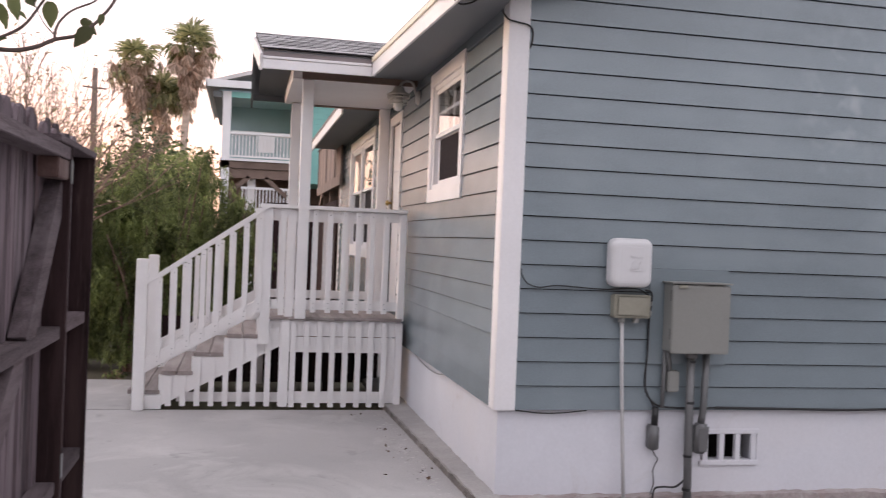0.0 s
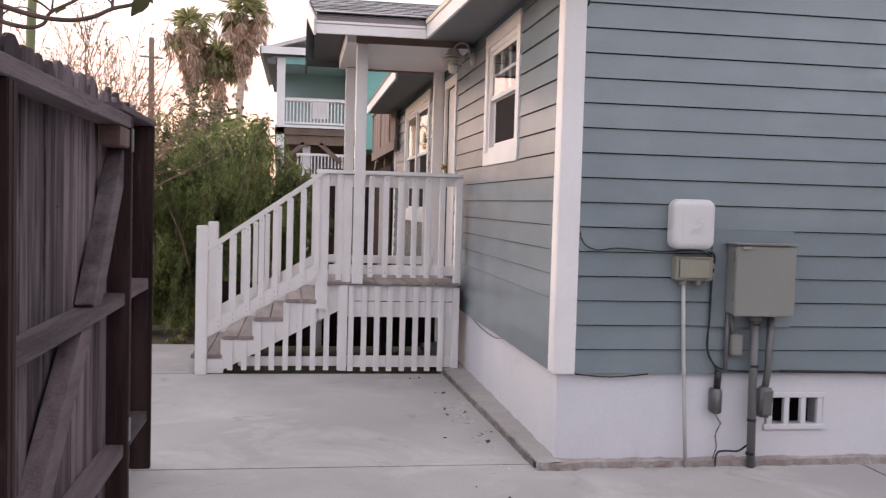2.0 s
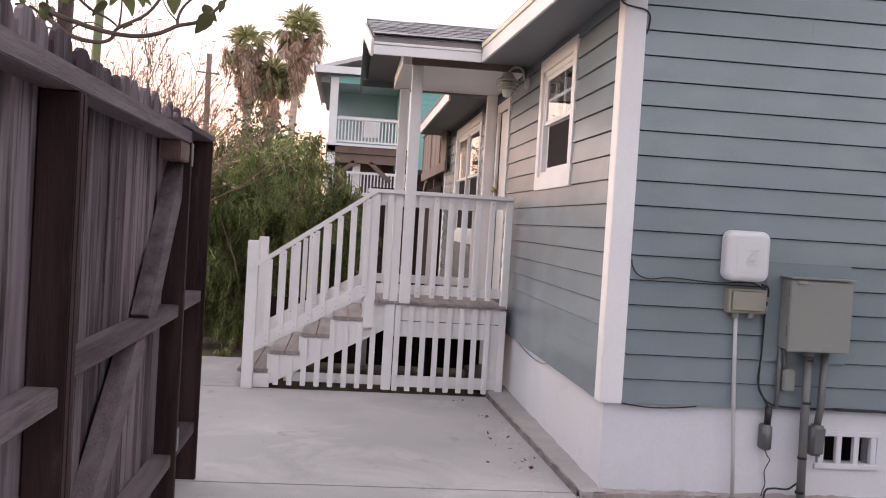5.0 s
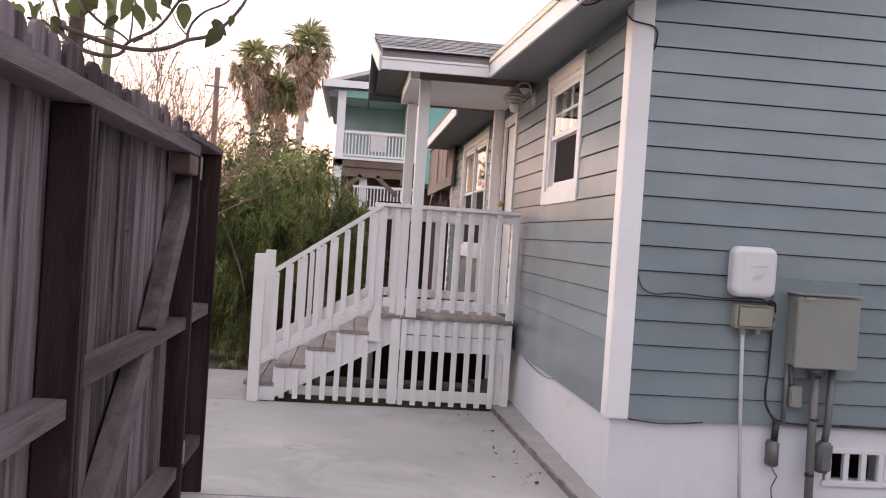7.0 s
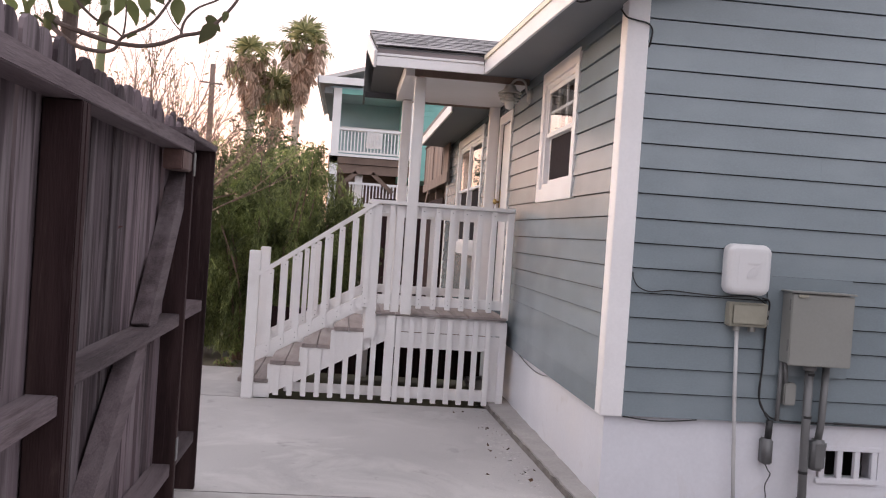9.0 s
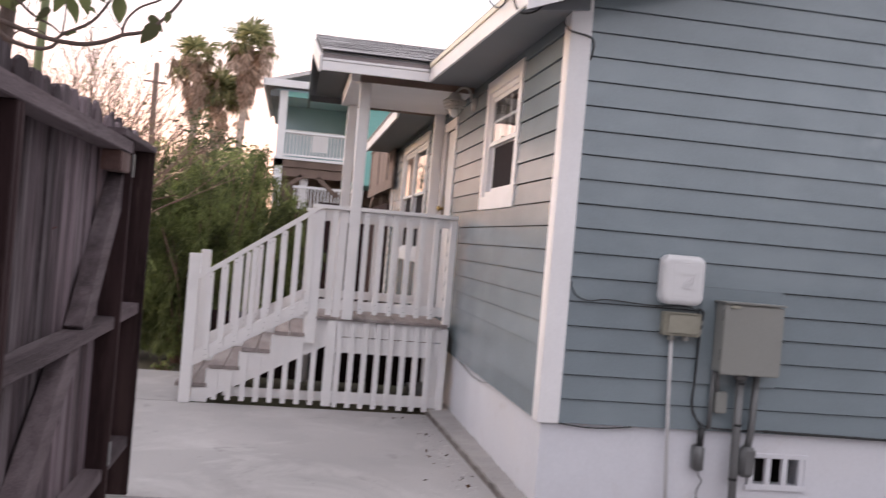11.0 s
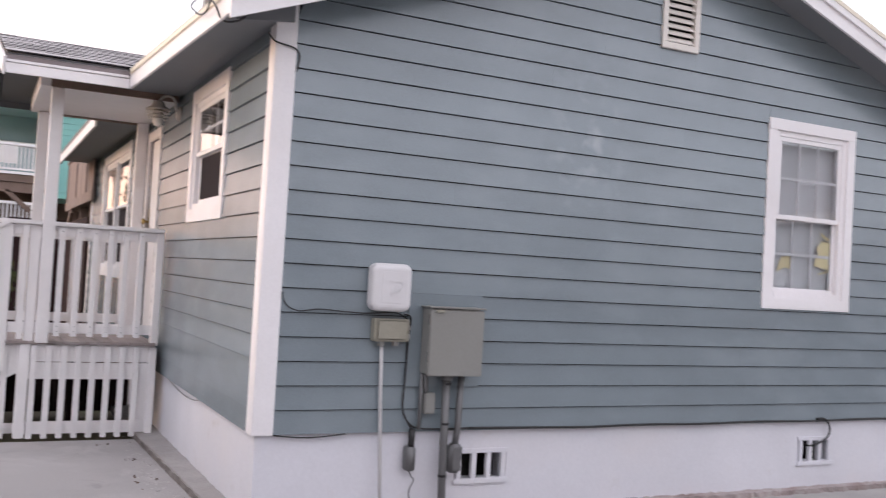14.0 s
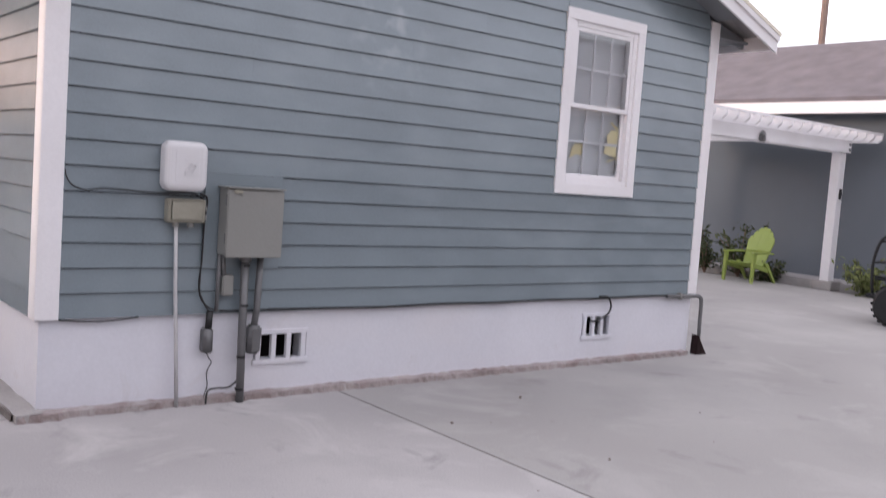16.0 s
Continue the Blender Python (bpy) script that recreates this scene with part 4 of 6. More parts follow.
for y in (FY, BY):
    f = y - 0.045 if y == FY else y
    sr = part("stair_railing", bar((-2.548, f + 0.01, top(-2.548)), (-1.37, f + 0.01, top(-1.37)), 0.10, 0.036), WEATHERED_WHITE, porch, "white sloping stair railing")
    low = lambda x: 0.40 + (x + 2.47) * 0.565
    part("bottom_rail", bar((-2.50, f + 0.02, low(-2.50)), (-1.43, f + 0.02, low(-1.43)), 0.038, 0.12), WEATHERED_WHITE, sr)
    for k in range(8):
        x = -2.345 + 0.127 * k
        part("baluster", slat_bm(x, low(x) - 0.055, top(x) - 0.03, f), WEATHERED_WHITE, sr)
        for z in (low(x) - 0.02, low(x) + 0.03, top(x) - 0.07):
            piece("nail", nail_me, sr, Matrix.Translation((x, f - 0.036, z)))
    post(-2.555 if y == FY else -2.60, -2.45 if y == FY else -2.495, f - 0.035, f + 0.06, 0.0, 1.387, sr)
# slatted skirt under deck and stairs
skirt = part("skirt", box(-1.215, -0.08, FY + 0.002, FY + 0.02, 0.70, 0.855, bevel=0.003), WEATHERED_WHITE, porch, "white slatted skirt with dark space behind")
part("skirt_board", box(-1.215, -0.08, FY + 0.002, FY + 0.02, 0.545, 0.692, bevel=0.003), WEATHERED_WHITE, skirt)
part("skirt_board", box(-1.18, -0.08, FY + 0.002, FY + 0.02, 0.06, 0.17, bevel=0.003), WEATHERED_WHITE, skirt)
part("skirt_board", box(-2.17, -1.20, FY + 0.062, FY + 0.08, 0.06, 0.15, bevel=0.003), WEATHERED_WHITE, skirt)
part("skirt_frame", box(-1.23, -1.15, FY - 0.034, FY + 0.001, 0.03, 0.855, bevel=0.003), WEATHERED_WHITE, skirt)
part("skirt_frame", box(-0.235, -0.13, FY + 0.0215, FY + 0.04, 0.165, 0.545, bevel=0.003), WEATHERED_WHITE, skirt)
part("skirt_frame", box(-0.135, -0.07, FY - 0.033, FY + 0.001, 0.03, 0.84, bevel=0.003), WEATHERED_WHITE, skirt)
for k in range(8):
    part("skirt_slat", slat_bm(-1.115 + 0.124 * k, 0.025, 0.85, FY + 0.001), WEATHERED_WHITE, skirt)
for k in range(9):
    x = -2.24 + 0.128 * k
    z = min(0.85, RISE * math.floor((x + 2.91) / RUN) - 0.042)
    part("skirt_slat", slat_bm(x, 0.03, max(0.13, z), FY + 0.019), WEATHERED_WHITE, skirt)
part("joist", box(-1.35, -0.05, 4.2, 4.24, 0.55, 0.72), RAW_WOOD, porch, "brown joist in the dark under the deck")
# added dark sheet that stands in for the deep shade under the deck
part("back_skirt", box(-2.45, -0.05, BY + 0.1, BY + 0.12, 0.0, 0.72), FENCE_DARK, porch, "added dark boards that keep the space under the porch dark")
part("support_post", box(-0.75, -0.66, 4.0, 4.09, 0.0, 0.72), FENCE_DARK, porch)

# ---------------------------------------------------------------- porch lamp
lamp = thing("wall_lamp", (0, 3.1, 3.03), "cream gooseneck barn lamp with ribbed shade beside the door", "lamp")
rose = lathe([(0.07, 0), (0.07, 0.012), (0.05, 0.03), (0.015, 0.034)], 20)
bmesh.ops.transform(rose, matrix=Matrix.Translation((-0.012, 3.1, 3.02)) @ Matrix.Rotation(radians(-90), 4, "Y"), verts=rose.verts)
part("wall_plate", rose, LAMP_PAINT, lamp, smooth=True)
LX, LY = -0.215, 3.1
part("gooseneck", tube(bend([(-0.03, 3.1, 3.02), (-0.055, 3.1, 3.07), (-0.065, 3.1, 3.12), (-0.085, 3.1, 3.158), (-0.12, 3.1, 3.172), (-0.165, 3.1, 3.165), (-0.2, 3.1, 3.13), (LX, LY, 3.10)]), 0.012), LAMP_PAINT, lamp, smooth=True)
head = part("shade", lathe([(0.02, 0.02), (0.045, 0.008), (0.055, -0.012), (0.062, -0.03), (0.112, -0.062), (0.114, -0.07), (0.06, -0.066)], 28, (LX, LY, 3.10)), LAMP_PAINT, lamp, smooth=True)
for k, z in enumerate((3.02, 2.99, 2.96)):
    r = 0.108 - 0.013 * k
    part("ring", lathe([(0.045, 0.004), (r, -0.010), (r, -0.017), (0.045, -0.010)], 24, (LX, LY, z)), LAMP_PAINT, head, smooth=True)
part("globe", lathe([(0.042, 0.13), (0.048, 0.05), (0.047, 0.0), (0.035, -0.03), (0.012, -0.04)], 20, (LX, LY, 2.92)), FROSTED, lamp, "frosted glass globe", True)

# ---------------------------------------------------------------- meter boxes and pipes on the gable wall
nid = thing("junction_box", (0.82, 0, 1.41), "pale grey plastic utility box with rounded corners on the siding", "utility box")
def rounded(x0, x1, z0, z1, r, y0, y1, soft):
    """A plate with round corners, domed towards its front."""
    bm = bmesh.new()
    rings = []
    for y, e in ((y1, 0.0), (y0 + soft, 0.0), (y0 + soft * 0.55, soft * 0.12), (y0 + soft * 0.25, soft * 0.4), (y0 + soft * 0.06, soft * 0.8), (y0, soft * 1.2)):
        ring = []
        for cx_, cz_, a0 in ((x1 - r, z1 - r, 0), (x0 + r, z1 - r, 90), (x0 + r, z0 + r, 180), (x1 - r, z0 + r, 270)):
            ring += [bm.verts.new((cx_ + (r - e) * math.cos(radians(a0 + a)), y, cz_ + (r - e) * math.sin(radians(a0 + a)))) for a in (0, 15, 30, 45, 60, 75, 90)]
        rings.append(ring)
    for a, b in zip(rings, rings[1:]):
        for k in range(len(a)):
            bm.faces.new((a[k], a[k - 1], b[k - 1], b[k]))
    bm.faces.new(rings[0])
    bm.faces.new(rings[-1])
    return bm


part("body", rounded(0.705, 0.95, 1.425, 1.69, 0.03, -0.06, -0.012, 0.004), PALE_PLASTIC, nid)
part("cover", rounded(0.685, 0.97, 1.405, 1.72, 0.055, -0.135, -0.045, 0.035), PALE_PLASTIC, nid)
c = part("raised_panel", rounded(0.75, 0.905, 1.46, 1.665, 0.02, -0.1365, -0.12, 0.001), PALE_PLASTIC, nid)
for k, (a, b) in enumerate((((0.82, 1.605), (0.905, 1.605)), ((0.82, 1.515), (0.905, 1.515)), ((0.905, 1.60), (0.82, 1.52)))):
    part("emblem_bar", bar((a[0] - 0.01, -0.137, a[1]), (b[0] - 0.01, -0.137, b[1]), 0.008, 0.009, 0.001), PALE_PLASTIC, c)
for k in range(5):
    part("emblem_bar", bar((0.812 + 0.012 * k, -0.1368, 1.53 - 0.002 * k), (0.852 + 0.009 * k, -0.1368, 1.59 - 0.006 * k), 0.008, 0.007, 0.001), PALE_PLASTIC, c)
part("latch", box(0.97, 0.985, -0.06, -0.03, 1.55, 1.61, bevel=0.004), GREY_METAL, nid)
tb = thing("splice_box", (0.85, 0, 1.2), "small beige metal splice box under the plastic box", "utility box")
part("body", box(0.735, 0.985, -0.085, -0.012, 1.205, 1.355, bevel=0.006), BEIGE_METAL, tb)
part("lid", box(0.755, 0.965, -0.094, -0.086, 1.22, 1.345, bevel=0.004), BEIGE_METAL, tb)
for z in (1.24, 1.30):
    part("hinge", tube([(0.987, -0.08, z - 0.015), (0.987, -0.08, z + 0.015)], 0.008), GREY_METAL, tb)
for x in (0.80, 0.90):
    part("connector", tube([(x, -0.05, 1.206), (x, -0.05, 1.175)], 0.022), GREY_METAL, tb)
pipe = thing("thin_conduit", (0.84, -0.04, 0), "thin pale conduit running down to the concrete", "conduit")
part("pipe", tube([(0.805, -0.05, 1.18), (0.82, -0.05, 0.8), (0.845, -0.045, 0.4), (0.862, -0.06, 0.0)], 0.0125, 12), PALE_PIPE, pipe, smooth=True)
board_ = solid("mounting_board", box(1.00, 1.56, -0.0285, -0.021, 0.905, 1.5305, bevel=0.001), SIDING, "blue-grey painted backing board behind the meter panel", "board")
pan = thing("electrical_panel", (1.3, 0, 0.99), "large grey steel electrical panel with hinged cover", "electrical panel")
part("body", box(1.10, 1.485, -0.155, -0.031, 1.00, 1.44, bevel=0.006), GREY_METAL, pan)
dr = part("cover", box(1.092, 1.50, -0.180, -0.156, 0.99, 1.435, bevel=0.006), GREY_METAL, pan, "flat grey steel cover")
part("top_flange", box(1.085, 1.51, -0.19, -0.031, 1.441, 1.452, bevel=0.003), GREY_METAL, pan)
part("latch", box(1.13, 1.19, -0.195, -0.181, 1.413, 1.432, bevel=0.003), BEIGE_METAL, dr)
part("hasp", box(1.485, 1.50, -0.12, -0.09, 1.06, 1.14, bevel=0.003), GREY_PIPE, pan)
for z in (1.08, 1.33):
    part("hinge", tube([(1.095, -0.158, z), (1.095, -0.158, z + 0.07)], 0.008), GREY_PIPE, pan)
main = thing("main_conduit", (1.3, -0.08, 0), "thick grey conduit with black straps below the panel", "conduit")
part("pipe", tube([(1.285, -0.085, 1.0), (1.287, -0.085, 0.5), (1.297, -0.085, 0.0)], 0.027, 16), GREY_PIPE, main, smooth=True)
for z in (0.93, 0.66, 0.31, 0.09):
    part("strap", tube([(1.289, -0.085, z - 0.008), (1.289, -0.085, z + 0.008)], 0.0295, 16), BLACK, main)
part("collar", tube([(1.285, -0.085, 0.955), (1.285, -0.085, 1.0)], 0.04, 16), GREY_PIPE, main, smooth=True)
lb = thing("elbow_conduit", (1.40, -0.06, 0.3), "grey conduit ending in an elbow fitting at the foundation", "conduit")
part("pipe", tube([(1.40, -0.075, 1.0), (1.395, -0.07, 0.62), (1.385, -0.06, 0.5)], 0.023, 14), GREY_PIPE, lb, smooth=True)
part("fitting", box(1.335, 1.425, -0.11, -0.02, 0.325, 0.52, bevel=0.016, turn=Matrix.Translation((1.38, 0, 0.42)) @ Matrix.Rotation(radians(4), 4, "Y") @ Matrix.Translation((-1.38, 0, -0.42))), GREY_PIPE, lb, smooth=True)
part("fitting_cover", box(1.35, 1.412, -0.118, -0.111, 0.345, 0.5, bevel=0.004), GREY_PIPE, lb)
sm = thing("ground_fitting", (1.06, -0.05, 0.33), "small grey fitting with black cable on the foundation", "fitting")
part("body", box(1.03, 1.09, -0.075, 0.011, 0.345, 0.505, bevel=0.009), GREY_PIPE, sm, smooth=True)
part("neck", tube([(1.065, -0.04, 0.5), (1.07, -0.04, 0.62)], 0.022, 12), BLACK, sm, smooth=True)
ds = thing("disconnect_box", (1.17, 0, 0.7), "small grey metal box on the siding below the panel", "utility box")
part("body", box(1.135, 1.215, -0.075, -0.018, 0.725, 0.865, bevel=0.008), GREY_METAL, ds)
part("conduit", tube([(1.15, -0.05, 0.86), (1.135, -0.055, 1.0)], 0.016), GREY_PIPE, ds, smooth=True)
part("conduit", tube([(1.11, -0.05, 0.62), (1.115, -0.05, 1.0)], 0.014), GREY_PIPE, ds, smooth=True)


def cable(name, label, points, r=0.006, mat=BLACK):
    return solid(name, tube(bend(points), r, 7), mat, label, "cable", group="cables on the house", smooth=True)


cable("cable", "black cable sagging from the corner to the splice box", [(0.117, -0.03, 1.50), (0.125, -0.03, 1.46), (0.16, -0.035, 1.41), (0.24, -0.035, 1.385), (0.36, -0.032, 1.40), (0.55, -0.032, 1.39), (0.70, -0.035, 1.385), (0.9, -0.04, 1.395), (0.99, -0.05, 1.35)], 0.004)
cable("cable", "black cable running down past the meter panel", [(0.96, -0.05, 1.39), (1.01, -0.045, 1.36), (1.0, -0.04, 1.2), (0.995, -0.04, 0.95), (0.985, -0.04, 0.78), (1.02, -0.05, 0.68), (1.06, -0.05, 0.62)], 0.006)
cable("cable", "black cable crossing behind the conduits", [(0.99, -0.04, 0.9), (0.99, -0.045, 0.74), (1.04, -0.05, 0.66), (1.12, -0.04, 0.625), (1.3, -0.034, 0.615), (1.5, -0.034, 0.618)], 0.006)
cable("cable", "thin black cable along the bottom of the siding", [(1.5, -0.034, 0.618), (1.9, -0.03, 0.612), (2.5, -0.03, 0.604), (3.0, -0.03, 0.612), (3.6, -0.03, 0.606), (4.2, -0.03, 0.614), (4.85, -0.03, 0.607), (5.4, -0.03, 0.615), (5.9, -0.03, 0.612)], 0.0085)
cable("cable", "black cable sagging under the siding near the corner", [(0.12, -0.012, 0.595), (0.3, -0.016, 0.578), (0.45, -0.02, 0.582), (0.6, -0.022, 0.597)], 0.0045)
cable("cable", "thin black wire hanging to the ground", [(1.06, -0.03, 0.35), (1.09, -0.02, 0.30), (1.11, -0.015, 0.27), (1.08, -0.015, 0.2), (1.09, -0.015, 0.12), (1.07, -0.02, 0.06), (1.045, -0.05, 0.005)], 0.0035)
cable("cable", "black ground wire curling from the conduit", [(1.29, -0.05, 0.14), (1.22, -0.06, 0.10), (1.13, -0.07, 0.105), (1.07, -0.07, 0.09), (1.05, -0.09, 0.01)], 0.0065)
cable("cable", "black cable looping into the foundation vent", [(4.88, -0.03, 0.625), (4.98, -0.04, 0.62), (5.03, -0.045, 0.54), (5.0, -0.04, 0.46), (4.88, -0.02, 0.40), (4.83, 0.03, 0.39)], 0.0085)
cable("cable", "thin pale wire on the side foundation", [(-0.01, 3.1, 0.63), (0.0, 2.7, 0.57), (0.0, 2.2, 0.545), (-0.005, 1.8, 0.56), (-0.01, 1.5, 0.60)], 0.004, GREY_PIPE)
drain = thing("drain_pipe", (6.35, -0.04, 0), "grey elbow pipe turning down at the house corner", "pipe")
part("pipe", tube([(5.85, -0.045, 0.605), (6.3, -0.05, 0.60)] + bend([(6.34, -0.05, 0.598), (6.38, -0.05, 0.575), (6.395, -0.05, 0.53)], 4) + [(6.40, -0.05, 0.3), (6.41, -0.05, 0.0)], 0.02, 12), GREY_PIPE, drain, smooth=True)
part("bracket", box(6.02, 6.05, -0.075, -0.02, 0.57, 0.635, bevel=0.004), GREY_METAL, drain)
solid("wood_wedge", prism([(6.335, 0.0), (6.50, 0.0), (6.345, 0.20)], "y", -0.09, -0.01), FENCE_DARK, "dark brown wooden wedge at the foot of the house corner", "wedge")
# service entry on the eave
sv = thing("service_bracket", (-0.48, 0.4, 3.3), "small grey cable bracket box on the roof edge", "bracket")
part("body", box(-0.40, -0.28, 0.34, 0.46, 3.31, 3.43, bevel=0.01), GREY_METAL, sv)
part("hook", tube(bend([(-0.34, 0.40, 3.42), (-0.36, 0.38, 3.46), (-0.40, 0.36, 3.45)]), 0.008), GREY_PIPE, sv)
cable("cable", "black service cable rising from the roof edge into the sky", [(-0.38, 0.4, 3.44), (-0.30, 2.0, 3.84), (0.68, 12.0, 6.50), (1.9, 24.0, 9.75)], 0.007)
cable("cable", "black cable looping under the eave", [(-0.36, 0.4, 3.45), (-0.47, 0.42, 3.33), (-0.462, 0.36, 3.27), (-0.455, 0.22, 3.215), (-0.45, 0.06, 3.20), (-0.455, -0.08, 3.235), (-0.45, -0.16, 3.28)], 0.006)
cable("cable", "black cable looping across the fascia", [(-0.36, 0.4, 3.45), (-0.49, 0.25, 3.36), (-0.455, -0.05, 3.25), (-0.44, -0.18, 3.17), (-0.40, -0.12, 3.13), (-0.35, -0.085, 3.119), (-0.276, -0.06, 3.145), (-0.233, -0.055, 3.18)], 0.006)
cable("cable", "black cable coming round the corner trim", [(-0.06, 0.02, 3.125), (-0.035, -0.03, 3.07), (0.02, -0.035, 3.055), (0.1, -0.035, 3.04), (0.133, -0.03, 3.0), (0.128, -0.022, 2.93), (0.122, -0.012, 2.90)], 0.0055)

# ---------------------------------------------------------------- fence
FX = -2.49
fence = thing("fence", (FX, -2, 0), "tall weathered brown wooden fence seen from its framed side", "fence")
rnd = random.Random(3)
y = -8.0
while y < 0.12:
    w = rnd.uniform(0.132, 0.145)
    h = 2.172 + rnd.uniform(-0.022, 0.022)
    x = FX - 0.137 + rnd.uniform(-0.012, 0.012)
    h += 0.012
    pts = [(y, 0.04), (y + w - 0.006, 0.04), (y + w - 0.006, h - 0.05), (y + w - 0.018, h - 0.018), (y + w - 0.045, h), (y + 0.04, h), (y + 0.012, h - 0.018), (y, h - 0.05)]
    bm = prism(pts, "x", -0.009, 0.009)
    bmesh.ops.transform(bm, matrix=Matrix.Translation((x + 0.009, y + w / 2, 0)) @ Matrix.Rotation(rnd.uniform(-0.09, 0.09), 4, "Z") @ Matrix.Rotation(rnd.uniform(-0.004, 0.004), 4, "X") @ Matrix.Translation((0, -y - w / 2, 0)), verts=bm.verts)
    part("picket", bm, FENCE, fence)
    y += w + rnd.uniform(0.0, 0.006)
for a, b, z, dp in ((-8.0, -0.66, 1.988, 0.121), (-8.0, -2.70, 1.01, 0.10), (-2.61, -0.66, 1.075, 0.10), (-8.0, -2.70, 0.24, 0.10), (-2.61, -0.66, 0.28, 0.10), (-0.60, 0.09, 1.09, 0.10), (-0.60, 0.09, 0.29, 0.10)):
    part("rail", box(FX - 0.117, FX - 0.117 + dp, a, b, z, z + 0.066, bevel=0.004), FENCE_RAIL, fence)
part("cap_rail", box(FX - 0.117, FX + 0.01, -0.95, 0.135, 2.058, 2.092, bevel=0.004), FENCE_RAIL, fence)
for y0, y1, top_z in ((-2.70, -2.657, 1.987), (-2.652, -2.61, 1.987), (-5.5, -5.41, 1.987), (-0.66, -0.605, 2.057), (0.09, 0.13, 2.057)):
    part("fence_post", box(FX - 0.117, FX + 0.004, y0, y1, 0.0, top_z, bevel=0.004), FENCE_DARK, fence)
for (ya, za), (yb, zb) in (((-0.63, 1.84), (-1.30, 1.105)), ((-1.43, 1.085), (-2.33, 0.36))):
    part("brace", bar((FX - 0.07, ya, za), (FX - 0.07, yb, zb), 0.08, 0.155), FENCE_RAIL, fence, "grey weathered diagonal brace")
part("corner_block", box(FX - 0.10, FX - 0.002, -0.93, -0.662, 1.885, 1.986, bevel=0.006), END_GRAIN, fence, "reddish cut block of wood")
for z in (1.93, 0.42):
    part("hinge_strap", box(FX + 0.004, FX + 0.009, -0.655, -0.60, z - 0.06, z + 0.06, bevel=0.001), GREY_PIPE, fence, "dull steel hinge strap")

# ---------------------------------------------------------------- plants


def leaves_mesh(name, base, way, size, width, mat, side=None):
    """Many pointed leaves in one mesh: base points, directions, lengths, widths."""
    base, way = np.array(base), np.array(way)
    way /= np.linalg.norm(way, axis=1)[:, None]
    size, width = np.array(size)[:, None], np.array(width)[:, None]
    rng = np.random.default_rng(len(base))
    s = np.cross(way, rng.normal(size=way.shape))
    s /= np.linalg.norm(s, axis=1)[:, None] + 1e-9
    n = np.cross(way, s)
    v = np.stack([base, base + way * size * 0.45 + s * width / 2 + n * width * 0.15, base + way * size, base + way * size * 0.45 - s * width / 2 + n * width * 0.15], 1).reshape(-1, 3)
    k = np.arange(len(base))[:, None] * 4
    faces = (k + np.array([[0, 1, 2, 3]])).tolist()
    me = bpy.data.meshes.new(name)
    me.from_pydata(v.tolist(), [], faces)
    me.materials.append(mat)
    return me


def willow(at, height, reach, seed, n=540):
    """A shrub of arching stems with hanging, narrow-leaved branchlets."""
    rnd = random.Random(seed)
    sh = thing("willow_shrub", at, "tall feathery green shrub with drooping narrow leaves", "shrub", group="shrubs behind the porch")
    stems, base, way, size, width = bmesh.new(), [], [], [], []
    lines = []
    for k in range(9):
        a = rnd.uniform(0, 6.28)
        o = Vector(at) + Vector((math.cos(a), math.sin(a), 0)) * rnd.uniform(0.02, 0.12)
        e = Vector(at) + Vector((math.cos(a) * reach * rnd.uniform(0.3, 0.8), math.sin(a) * reach * rnd.uniform(0.3, 0.8), height * rnd.uniform(0.6, 1.04)))
        line = bend([o, o.lerp(e, 0.5) + Vector((rnd.uniform(-.1, .1), rnd.uniform(-.1, .1), 0.1)), e], 5)
        tube(line, 0.022, 5, stems, 0.3)
        lines.append(line)
    for k in range(n // 6):
        line = rnd.choice(lines)
        p0 = Vector(rnd.choice(line[2:]))
        a0, r0, d0 = rnd.uniform(0, 6.28), rnd.uniform(0.15, 0.6) * reach, rnd.choice((rnd.uniform(0.1, 0.4), rnd.uniform(0.4, 1.1)))
        for _ in range(7):
            p = p0 + Vector((rnd.gauss(0, .05), rnd.gauss(0, .05), rnd.gauss(0, .06)))
            a = a0 + rnd.gauss(0, 0.35)
            d = Vector((math.cos(a), math.sin(a), 0))
            r, drop = r0 * rnd.uniform(0.7, 1.2), d0 * rnd.uniform(0.7, 1.25)
            q = [p, p + d * r * 0.6 + Vector((0, 0, rnd.uniform(0.02, 0.26))), p + d * r + Vector((0, 0, -drop * 0.3)), p + d * r * 1.1 + Vector((rnd.uniform(-.05, .05), rnd.uniform(-.05, .05), -drop))]
            for v in q:
                v.z = max(v.z, 0.12)
            pts = bend(q, 11)
            for j, v in enumerate(pts[3:]):
                f = (pts[min(j + 4, len(pts) - 1)] - v)
                for _ in range(2 + (j % 2)):
                    w = f.normalized() if f.length > 1e-4 else Vector((0, 0, -1))
                    w = w + Vector((rnd.uniform(-.95, .95), rnd.uniform(-.95, .95), rnd.uniform(-.8, .25)))
                    base.append(v)
                    way.append(w)
                    size.append(rnd.uniform(0.04, 0.10))
                    width.append(rnd.uniform(0.006, 0.012))
    tagged(part("stem", stems, TWIG, sh), kind="stuff")
    tagged(part("crown", leaves_mesh("crown", base, way, size, width, WILLOW), WILLOW, sh), kind="stuff")
    return sh


for k, (x, y, h, r) in enumerate(((-2.35, 6.2, 2.42, 0.78), (-2.85, 6.0, 2.52, 0.9), (-3.55, 6.3, 2.55, 0.9), (-2.6, 7.3, 3.0, 0.85), (-1.95, 7.6, 2.1, 0.6), (-4.4, 6.8, 2.6, 1.0))):
    willow((x, y, -0.06), h, r, 20 + k)


